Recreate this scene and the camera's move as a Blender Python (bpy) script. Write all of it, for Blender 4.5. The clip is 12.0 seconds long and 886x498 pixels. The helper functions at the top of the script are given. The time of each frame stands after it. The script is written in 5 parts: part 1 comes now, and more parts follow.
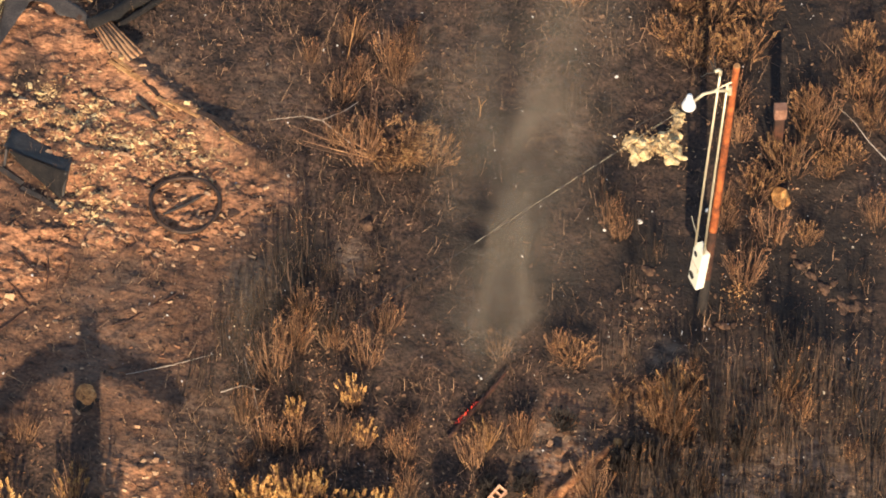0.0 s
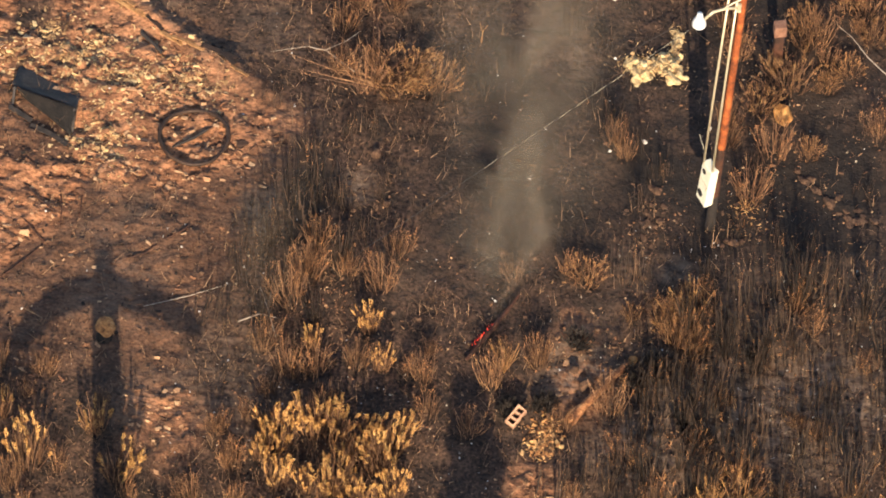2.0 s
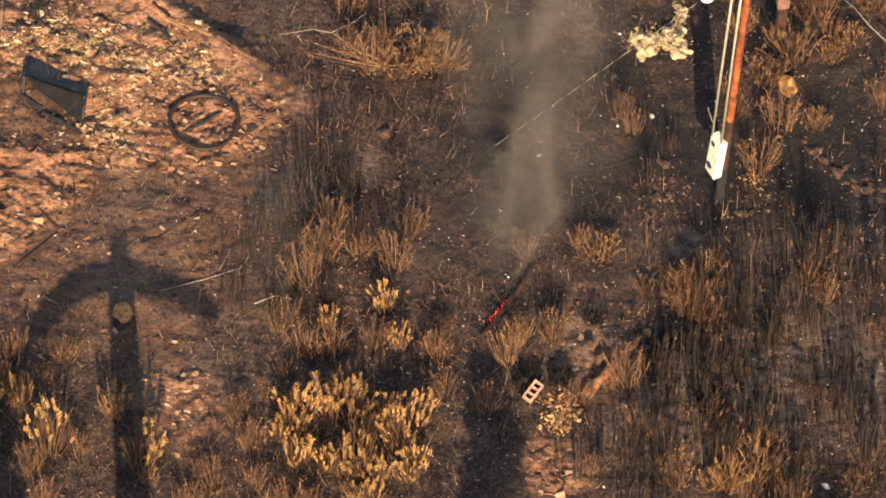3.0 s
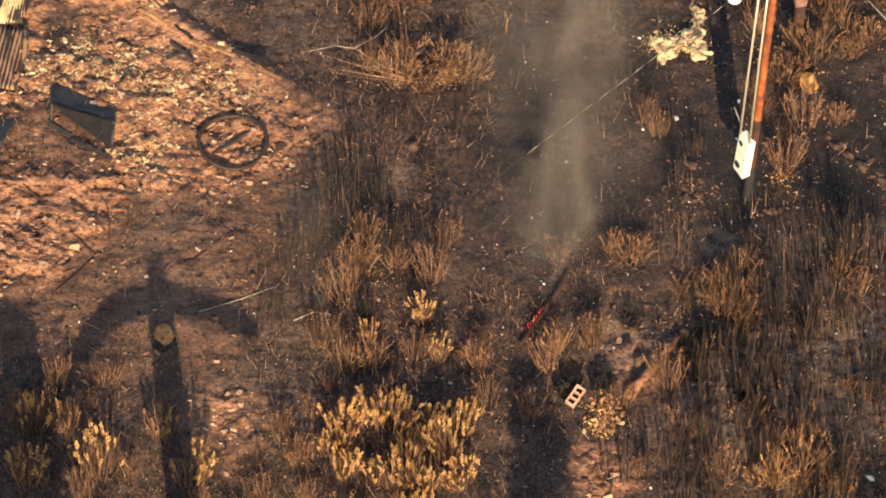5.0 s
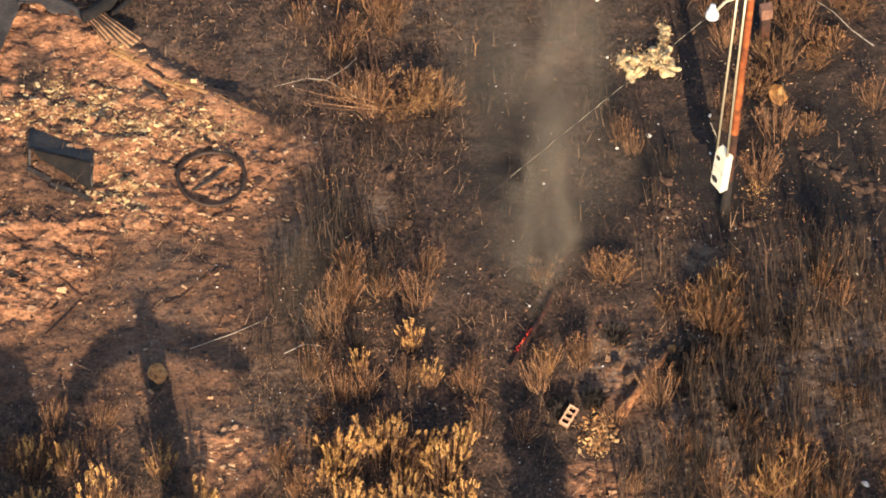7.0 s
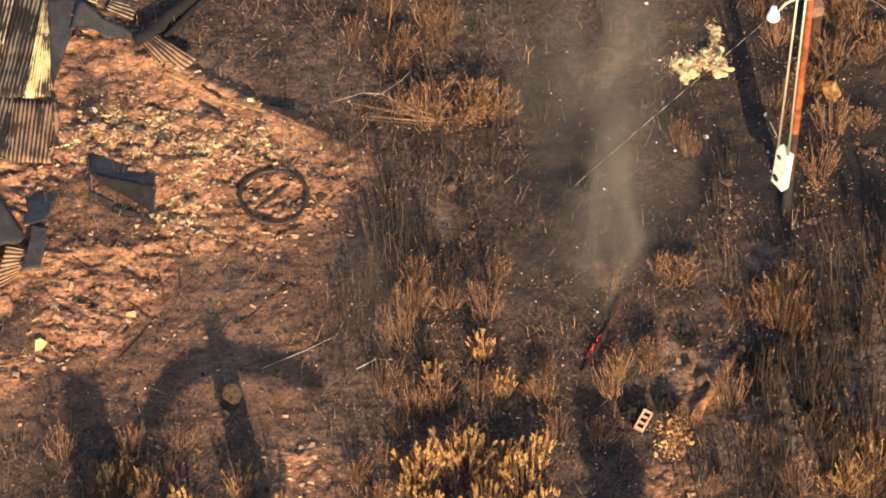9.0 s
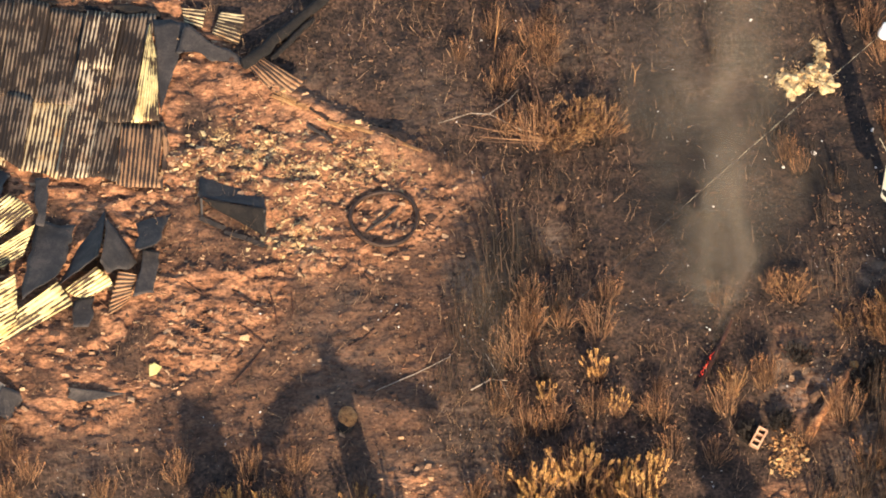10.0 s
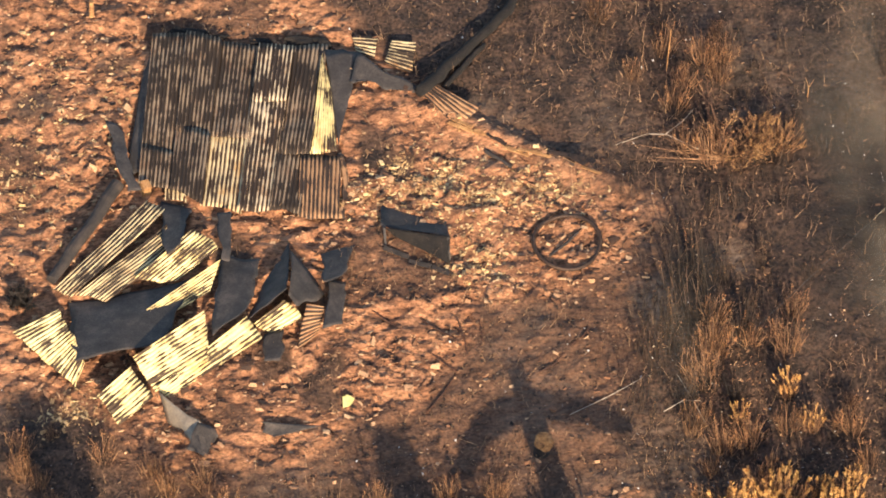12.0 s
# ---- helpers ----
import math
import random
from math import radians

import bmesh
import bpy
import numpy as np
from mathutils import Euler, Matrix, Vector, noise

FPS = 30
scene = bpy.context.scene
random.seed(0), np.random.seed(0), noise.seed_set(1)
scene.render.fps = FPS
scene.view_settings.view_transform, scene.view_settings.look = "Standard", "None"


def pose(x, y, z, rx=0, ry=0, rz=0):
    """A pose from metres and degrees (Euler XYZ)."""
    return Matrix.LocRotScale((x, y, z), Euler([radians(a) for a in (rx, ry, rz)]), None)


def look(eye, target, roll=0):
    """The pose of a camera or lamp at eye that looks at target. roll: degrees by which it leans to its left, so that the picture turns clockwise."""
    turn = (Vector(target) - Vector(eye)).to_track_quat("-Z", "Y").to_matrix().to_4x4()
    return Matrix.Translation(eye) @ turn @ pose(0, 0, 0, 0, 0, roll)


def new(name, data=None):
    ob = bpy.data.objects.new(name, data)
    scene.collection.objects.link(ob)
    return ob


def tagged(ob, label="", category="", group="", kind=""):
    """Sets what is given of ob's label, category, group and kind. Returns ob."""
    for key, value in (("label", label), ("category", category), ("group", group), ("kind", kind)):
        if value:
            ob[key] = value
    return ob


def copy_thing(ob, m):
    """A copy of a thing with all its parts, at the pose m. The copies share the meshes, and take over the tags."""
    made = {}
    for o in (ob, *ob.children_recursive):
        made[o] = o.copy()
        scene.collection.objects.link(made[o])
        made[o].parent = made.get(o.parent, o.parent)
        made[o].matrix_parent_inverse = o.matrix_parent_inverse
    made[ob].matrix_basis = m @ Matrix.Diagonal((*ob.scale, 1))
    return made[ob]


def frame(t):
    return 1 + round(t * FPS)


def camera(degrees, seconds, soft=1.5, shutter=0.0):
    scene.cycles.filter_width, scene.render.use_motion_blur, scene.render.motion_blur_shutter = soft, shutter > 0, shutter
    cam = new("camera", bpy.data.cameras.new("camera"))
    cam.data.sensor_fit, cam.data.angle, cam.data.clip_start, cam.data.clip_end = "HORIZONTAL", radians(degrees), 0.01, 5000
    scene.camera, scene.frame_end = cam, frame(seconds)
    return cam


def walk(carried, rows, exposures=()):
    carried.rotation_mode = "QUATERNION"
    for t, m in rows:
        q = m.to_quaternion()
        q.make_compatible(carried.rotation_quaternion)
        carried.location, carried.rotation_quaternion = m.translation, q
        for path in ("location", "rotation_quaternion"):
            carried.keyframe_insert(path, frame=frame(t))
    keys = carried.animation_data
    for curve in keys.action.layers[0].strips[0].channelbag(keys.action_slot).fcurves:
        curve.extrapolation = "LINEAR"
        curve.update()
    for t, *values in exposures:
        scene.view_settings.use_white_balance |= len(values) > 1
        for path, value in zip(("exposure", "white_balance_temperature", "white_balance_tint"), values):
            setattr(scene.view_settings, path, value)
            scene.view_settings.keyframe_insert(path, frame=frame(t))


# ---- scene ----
cam = camera(6.5, 12.0, soft=1.9)

PATH = [
    (0, (10.032, -79.891, 105.806), (9.892, -78.667, 104.23), 2.8),
    (0.5, (8.907, -80.347, 105.932), (8.786, -79.125, 104.353), 3.4),
    (1, (8.121, -80.767, 106.038), (8.012, -79.548, 104.456), 3.6),
    (1.5, (7.375, -81.26, 106.165), (7.278, -80.041, 104.582), 3.5),
    (2, (6.667, -81.637, 106.275), (6.578, -80.414, 104.695), 3.1),
    (2.5, (5.924, -82.059, 106.448), (5.846, -80.835, 104.868), 2.7),
    (3, (5.109, -82.522, 106.749), (5.041, -81.298, 105.168), 2.5),
    (4.8, (2.104, -83.12, 107.531), (2.071, -81.894, 105.951), 1.5),
    (5, (1.683, -83.192, 107.599), (1.657, -81.966, 106.019), 1.7),
    (5.5, (0.585, -83.36, 107.853), (0.577, -82.133, 106.274), 1.7),
    (6, (-0.392, -83.396, 108.067), (-0.385, -82.169, 106.488), 1.7),
    (6.5, (-1.532, -83.552, 108.278), (-1.508, -82.323, 106.701), 1.7),
    (8.5, (-5.498, -83.037, 109.4), (-5.421, -81.822, 107.814), 1.1),
    (9, (-6.401, -82.957, 109.546), (-6.322, -81.74, 107.961), 0.8),
    (9.5, (-7.442, -82.739, 109.731), (-7.361, -81.523, 108.146), 0.6),
    (10, (-8.568, -82.499, 110.092), (-8.486, -81.285, 108.505), 0.2),
    (10.5, (-9.741, -82.152, 110.424), (-9.658, -80.945, 108.832), -0.4),
    (11, (-11.476, -81.858, 110.857), (-11.381, -80.653, 109.264), -0.3),
    (11.5, (-12.683, -81.541, 111.101), (-12.581, -80.339, 109.506), -0.3),
    (12, (-13.85, -81.266, 111.302), (-13.739, -80.065, 109.707), -0.5),
]
walk(cam, [(t, look(eye, target, roll)) for t, eye, target, roll in PATH], [(0, 0.84), (6, 0.93), (9, 0.98), (12, 1.08)])

# ---- light ----
SUN_EL, SUN_AZ = radians(24), radians(-8)   # elevation; heading of the shadows, from +y
sun = new("sun", bpy.data.lights.new("sun", "SUN"))
sun.data.energy, sun.data.angle, sun.data.color = 5.0, radians(0.45), (1.0, 0.795, 0.57)
TO_SUN = Vector((-math.sin(SUN_AZ) * math.cos(SUN_EL), -math.cos(SUN_AZ) * math.cos(SUN_EL), math.sin(SUN_EL)))
sun.matrix_world = look(TO_SUN * 50, (0, 0, 0))
world = bpy.data.worlds.new("sky")
scene.world = world
world.use_nodes = True
wn = world.node_tree
sky = wn.nodes.new("ShaderNodeTexSky")
sky.sky_type, sky.sun_disc = "NISHITA", False
sky.dust_density, sky.air_density, sky.ozone_density = 0.8, 1.0, 1.0
sky.sun_elevation, sky.sun_rotation = SUN_EL, math.atan2(TO_SUN.x, TO_SUN.y)
wn.links.new(sky.outputs[0], wn.nodes["Background"].inputs[0])
wn.nodes["Background"].inputs[1].default_value = 0.135


# ---- noise and shapes ----
def lattice(ix, iy, seed):
    n = (ix.astype(np.int64) * 374761393 + iy.astype(np.int64) * 668265263 + seed * 144665) & 0x7FFFFFFF
    n = ((n ^ (n >> 13)) * 1274126177) & 0x7FFFFFFF
    return ((n ^ (n >> 16)) & 0xFFFF) / 65535.0


def value(x, y, seed):
    ix, iy = np.floor(x), np.floor(y)
    fx, fy = x - ix, y - iy
    fx, fy = fx * fx * (3 - 2 * fx), fy * fy * (3 - 2 * fy)
    a, b = lattice(ix, iy, seed), lattice(ix + 1, iy, seed)
    c, d = lattice(ix, iy + 1, seed), lattice(ix + 1, iy + 1, seed)
    return (a + (b - a) * fx) * (1 - fy) + (c + (d - c) * fx) * fy


def fbm(x, y, size, octaves, seed):
    """Noise from -1 to 1 whose largest features measure size metres."""
    x, y = np.asarray(x, float), np.asarray(y, float)
    out, amp, total = 0, 1.0, 0
    for n in range(octaves):
        out = out + amp * (2 * value(x / size * 2**n + 17.3 * n, y / size * 2**n - 9.1 * n, seed + n) - 1)
        total += amp
        amp *= 0.5
    return out / total


def smooth(a, b, v):
    v = np.clip((v - a) / (b - a), 0, 1)
    return v * v * (3 - 2 * v)


# The cleared yard: bare red soil inside this outline, burnt scrub outside.
YARD = [(-2.2, 3.0), (-3.0, 3.55), (-3.45, 4.05), (-4.3, 4.65), (-5.4, 5.35), (-6.2, 6.4), (-7.1, 7.7), (-8.0, 8.6), (-10.6, 9.2), (-13.7, 9.6),
        (-19, 10), (-19, 0), (-14, 0.1), (-12.8, -0.3), (-12.0, -1.2), (-11.1, -2.1), (-9.1, -2.0), (-8.0, -1.4), (-6.8, -0.9), (-6.0, 0.0),
        (-5.2, 0.8), (-4.1, 1.2), (-3.2, 1.8)]


def inside(x, y, outline):
    """Signed distance to the outline, positive inside."""
    x, y = np.asarray(x, float), np.asarray(y, float)
    far, odd = np.full(x.shape, 1e9), np.zeros(x.shape, bool)
    for (ax, ay), (bx, by) in zip(outline, outline[1:] + outline[:1]):
        ex, ey = bx - ax, by - ay
        s = np.clip(((x - ax) * ex + (y - ay) * ey) / (ex * ex + ey * ey), 0, 1)
        far = np.minimum(far, np.hypot(x - ax - s * ex, y - ay - s * ey))
        odd ^= ((ay > y) != (by > y)) & (x < ex * (y - ay) / (ey + 1e-12) + ax)
    return np.where(odd, far, -far)


# Half-bare, raked brown ground that borders it.
RAKED = [(-2.2, 3.1), (-2.0, 2.0), (-2.6, 0.9), (-3.0, -0.3), (-3.2, -1.6), (-3.7, -2.7), (-5.4, -3.0), (-6.8, -2.5), (-8.2, -2.6), (-11.0, -2.8), (-12.5, -1.6), (-13, 3), (-6, 4.5)]


def bare(x, y):
    edge = inside(x, y, YARD) + 0.45 * fbm(x, y, 1.3, 3, 5)
    soil = smooth(-0.45, 0.5, edge)
    soil = np.maximum(soil, 0.26 * smooth(-0.4, 0.5, inside(x, y, RAKED) + 0.5 * fbm(x, y, 0.9, 3, 6)))
    for cx, cy, r in ((-3.6, -3.7, 0.75), (2.75, -4.7, 0.66), (3.4, -2.0, 0.55), (2.6, -5.6, 0.75), (3.13, -0.88, 0.42)):
        soil = np.maximum(soil, 0.82 * smooth(r * 1.3, r * 0.5, np.hypot(x - cx, (y - cy) * 0.75) + 0.3 * fbm(x, y, 0.7, 3, 9)))
    for cx, cy, r in ((-7.05, 4.95, 0.42), (-13.2, 6.6, 0.4), (-8.5, -0.45, 0.45), (-9.3, 0.3, 0.35), (-7.2, 4.6, 0.3), (-9.9, 2.9, 0.5), (-8.3, 0.1, 0.3), (-6.6, 4.4, 0.3)):
        soil = soil * (1 - 0.9 * smooth(r * 1.2, r * 0.5, np.hypot(x - cx, y - cy) + 0.25 * fbm(x, y, 0.4, 3, 19)))
    return soil * (1 - 0.65 * smooth(0.18, 0.42, fbm(x, y, 0.9, 4, 15)))


def scraped(x, y):
    """The smooth bare patch beside the shed."""
    return np.exp(-((x + 6.95) / 0.5) ** 4 - ((y - 5.55) / 0.45) ** 4)


def height(x, y):
    x, y = np.asarray(x, float), np.asarray(y, float)
    near = smooth(60, 20, np.hypot(x, y))
    b = bare(x, y)
    z = 0.10 * fbm(x, y, 4.5, 2, 21) + near * (0.045 + 0.03 * b) * fbm(x, y, 0.8, 3, 31) + near * (0.03 + 0.056 * b) * fbm(x * 0.85, y * 1.05, 0.19, 2, 41)
    # wind-raked drifts of debris, longer than they are deep, with a bare scraped patch beside the shed
    u, v = x * 0.97 - y * 0.24, x * 0.24 + y * 0.97
    drift = 1 - np.abs(fbm(u * 0.6, v * 1.15, 0.25, 3, 61)) * 2.2
    z = z + near * 0.05 * b * (1 - scraped(x, y)) * drift * (0.45 + 0.55 * smooth(-0.25, 0.3, fbm(x, y, 1.7, 2, 63)))
    z = z + 0.16 * np.exp(-(((x + 5.2) * 0.55 + (y - 5.15) * 0.84) / 0.22) ** 2) * smooth(2.6, 1.6, np.abs((x + 4.6) * 0.84 - (y - 4.75) * 0.55))
    return z + smooth(80, 900, np.hypot(x, y)) * 14 * fbm(x, y, 400, 3, 51)


def ground_z(x, y):
    return float(height(np.array([x]), np.array([y]))[0])


class Shape:
    """Collects the faces of one part."""

    def __init__(self):
        self.v, self.f, self.n = [], [], 0

    def add(self, verts, faces):
        self.v.append(np.asarray(verts, float).reshape(-1, 3))
        self.f += [tuple(int(i) + self.n for i in face) for face in faces]
        self.n += len(self.v[-1])
        return self

    def tube(self, points, radii, sides=5, cap=True):
        points = [Vector(p) for p in points]
        verts, faces = [], []
        for i, (p, r) in enumerate(zip(points, radii)):
            ahead = (points[min(i + 1, len(points) - 1)] - points[max(i - 1, 0)]).normalized()
            a = ahead.orthogonal().normalized() if i == 0 else (a - ahead * a.dot(ahead)).normalized()
            b = ahead.cross(a)
            verts += [p + (a * math.cos(k * math.tau / sides) + b * math.sin(k * math.tau / sides)) * r for k in range(sides)]
        for i in range(len(points) - 1):
            for k in range(sides):
                o, q = i * sides, (k + 1) % sides
                faces.append((o + k, o + q, o + sides + q, o + sides + k))
        if cap:
            faces += [tuple(range(sides))[::-1], tuple(range((len(points) - 1) * sides, len(points) * sides))]
        return self.add([tuple(v) for v in verts], faces)

    def blade(self, base, way, length, width, rng):
        """A narrow pointed leaf, folded a little along its middle."""
        base, way = Vector(base), Vector(way).normalized()
        side = way.cross(Vector((rng.uniform(-1, 1), rng.uniform(-1, 1), rng.uniform(-1, 1)))).normalized() * width / 2
        fold = way.cross(side) * 0.5
        mid = base + way * length * 0.55
        return self.add([base, mid + side + fold, base + way * length, mid - side + fold], [(0, 1, 2), (0, 2, 3)])

    def block(self, size, m=Matrix(), bevel=0.0):
        bm = bmesh.new()
        bmesh.ops.create_cube(bm, size=1, matrix=m @ Matrix.Diagonal((*size, 1)))
        if bevel:
            bmesh.ops.bevel(bm, geom=list(bm.edges), offset=bevel, segments=2, affect="EDGES", profile=0.5)
        return self.take(bm)

    def stone(self, m, size, seed, rough=0.25, subdivisions=2):
        bm = bmesh.new()
        bmesh.ops.create_icosphere(bm, subdivisions=subdivisions, radius=0.5)
        for v in bm.verts:
            k = 1 + rough * noise.noise(v.co * 2.2 + Vector((seed * 3.1, seed, -seed)))
            v.co = m @ Vector((v.co.x * size[0] * k, v.co.y * size[1] * k, v.co.z * size[2] * k))
        return self.take(bm)

    def take(self, bm):
        bm.verts.index_update()
        self.add([tuple(v.co) for v in bm.verts], [[v.index for v in f.verts] for f in bm.faces])
        bm.free()
        return self

    def mesh(self, name, material, soft=False):
        me = bpy.data.meshes.new(name)
        me.from_pydata(np.concatenate(self.v).tolist(), [], self.f)
        me.materials.append(material)
        if soft:
            me.polygons.foreach_set("use_smooth", [True] * len(me.polygons))
        me.update()
        return me


def part(name, shape, material, parent, label="", soft=False):
    ob = new(name, shape.mesh(name, material, soft))
    ob.parent = parent
    return tagged(ob, label=label)


def thing(name, x, y, z, label, category, group="", turn=0.0):
    ob = new(name)
    ob.empty_display_size = 0.1
    ob.matrix_basis = pose(x, y, z, 0, 0, turn)
    return tagged(ob, label, category, group)


def single(name, shape, material, label, category, group="", kind="", soft=False):
    return tagged(new(name, shape.mesh(name, material, soft)), label, category, group, kind)


# ---- materials ----
def material(name, colours, size=0.5, fine=0.03, rough=0.85, metal=0.0, bump=0.4, island=0.0, vary=0.0, contrast=0.5, attribute=""):
    """Two scales of noise in world metres: the larger runs through the colours, the finer gives grain and relief."""
    m = bpy.data.materials.new(name)
    m.use_nodes = True
    n, link = m.node_tree.nodes, m.node_tree.links.new
    b = n["Principled BSDF"]
    b.inputs["Roughness"].default_value, b.inputs["Metallic"].default_value = rough, metal
    b.inputs["Specular IOR Level"].default_value = 0.42
    place = n.new("ShaderNodeNewGeometry")
    big, small = n.new("ShaderNodeTexNoise"), n.new("ShaderNodeTexNoise")
    big.inputs["Scale"].default_value, big.inputs["Detail"].default_value, big.inputs["Roughness"].default_value = 1 / size, 6, 0.65
    small.inputs["Scale"].default_value, small.inputs["Detail"].default_value = 1 / fine, 3
    link(place.outputs["Position"], big.inputs["Vector"])
    link(place.outputs["Position"], small.inputs["Vector"])
    ramp = n.new("ShaderNodeValToRGB")
    while len(ramp.color_ramp.elements) < len(colours):
        ramp.color_ramp.elements.new(0.5)
    for i, (e, c) in enumerate(zip(ramp.color_ramp.elements, colours)):
        e.position, e.color = 0.5 + (i / max(len(colours) - 1, 1) - 0.5) * 0.42, (*c, 1)
    fac = big.outputs["Fac"]
    if island:
        mix = n.new("ShaderNodeMix")
        mix.inputs[0].default_value = island
        link(fac, mix.inputs[2])
        spread = n.new("ShaderNodeMapRange")
        spread.inputs["To Min"].default_value, spread.inputs["To Max"].default_value = 0.22, 0.78
        link(place.outputs["Random Per Island"], spread.inputs["Value"])
        link(spread.outputs[0], mix.inputs[3])
        fac = mix.outputs[0]
    link(fac, ramp.inputs["Fac"])
    grain = n.new("ShaderNodeMapRange")
    grain.inputs["From Min"].default_value, grain.inputs["From Max"].default_value = 0.3, 0.7
    grain.inputs["To Min"].default_value, grain.inputs["To Max"].default_value = 1 - contrast, 1 + contrast
    link(small.outputs["Fac"], grain.inputs["Value"])
    strength = grain.outputs[0]
    if vary:
        info, span, times = n.new("ShaderNodeObjectInfo"), n.new("ShaderNodeMapRange"), n.new("ShaderNodeMath")
        span.inputs["To Min"].default_value, span.inputs["To Max"].default_value = 1 - vary, 1 + vary
        link(info.outputs["Random"], span.inputs["Value"])
        times.operation = "MULTIPLY"
        link(strength, times.inputs[0])
        link(span.outputs[0], times.inputs[1])
        strength = times.outputs[0]
    tint = n.new("ShaderNodeVectorMath")
    tint.operation = "SCALE"
    link(ramp.outputs["Color"], tint.inputs[0])
    link(strength, tint.inputs["Scale"])
    link(tint.outputs[0], b.inputs["Base Color"])
    relief = n.new("ShaderNodeBump")
    relief.inputs["Strength"].default_value, relief.inputs["Distance"].default_value = bump, fine * 0.4
    link(small.outputs["Fac"], relief.inputs["Height"])
    link(relief.outputs[0], b.inputs["Normal"])
    return m


def sheet_metal(name, clean, rust, soot, sooty, metal=0.35, rough=0.5, groove=0.52, blots=(-0.14, 0.18)):
    """Corrugated steel: soot and rust gather in the valleys and run in patches along them."""
    m = material(name, [clean, clean, rust], 0.35, 0.02, rough, metal, 0.15, contrast=0.18)
    n, link = m.node_tree.nodes, m.node_tree.links.new
    b = n["Principled BSDF"]
    b.inputs["Roughness"].default_value, b.inputs["Specular IOR Level"].default_value = 0.68, 0.25
    before = b.inputs["Base Color"].links[0].from_socket
    valley = n.new("ShaderNodeAttribute")
    valley.attribute_name = "valley"
    patch = n.new("ShaderNodeTexNoise")
    patch.inputs["Scale"].default_value, patch.inputs["Detail"].default_value, patch.inputs["Roughness"].default_value = 1.0, 7, 0.68
    run = n.new("ShaderNodeAttribute")
    run.attribute_name = "run"
    link(run.outputs["Vector"], patch.inputs["Vector"])
    spread = n.new("ShaderNodeMapRange")
    spread.inputs["From Min"].default_value, spread.inputs["From Max"].default_value = 0.34, 0.68
    spread.inputs["To Max"].default_value = 0.58
    link(patch.outputs["Fac"], spread.inputs["Value"])
    total = n.new("ShaderNodeMath")
    total.operation = "MULTIPLY_ADD"
    link(valley.outputs["Fac"], total.inputs[0])
    total.inputs[1].default_value = groove
    blotch, wide, both = n.new("ShaderNodeTexNoise"), n.new("ShaderNodeMapRange"), n.new("ShaderNodeMath")
    blotch.inputs["Scale"].default_value, blotch.inputs["Detail"].default_value = 3.2, 6
    place = n.new("ShaderNodeNewGeometry")
    link(place.outputs["Position"], blotch.inputs["Vector"])
    wide.inputs["From Min"].default_value, wide.inputs["From Max"].default_value = 0.36, 0.66
    wide.inputs["To Min"].default_value, wide.inputs["To Max"].default_value = blots
    link(blotch.outputs["Fac"], wide.inputs["Value"])
    both.operation = "ADD"
    link(spread.outputs[0], both.inputs[0])
    link(wide.outputs[0], both.inputs[1])
    link(both.outputs[0], total.inputs[2])
    step = n.new("ShaderNodeMapRange")
    step.inputs["From Min"].default_value, step.inputs["From Max"].default_value = 0.78 - sooty, 0.92 - sooty
    link(total.outputs[0], step.inputs["Value"])
    mix = n.new("ShaderNodeMix")
    mix.data_type = "RGBA"
    link(step.outputs[0], mix.inputs[0])
    link(before, mix.inputs[6])
    mix.inputs[7].default_value = (*soot, 1)
    link(mix.outputs[2], b.inputs["Base Color"])
    return m


SOIL = [(0.055, 0.028, 0.015), (0.23, 0.10, 0.048), (0.40, 0.185, 0.088), (0.13, 0.06, 0.03)]
BURNT = [(0.016, 0.011, 0.008), (0.038, 0.0225, 0.0145), (0.078, 0.043, 0.026), (0.022, 0.015, 0.011)]


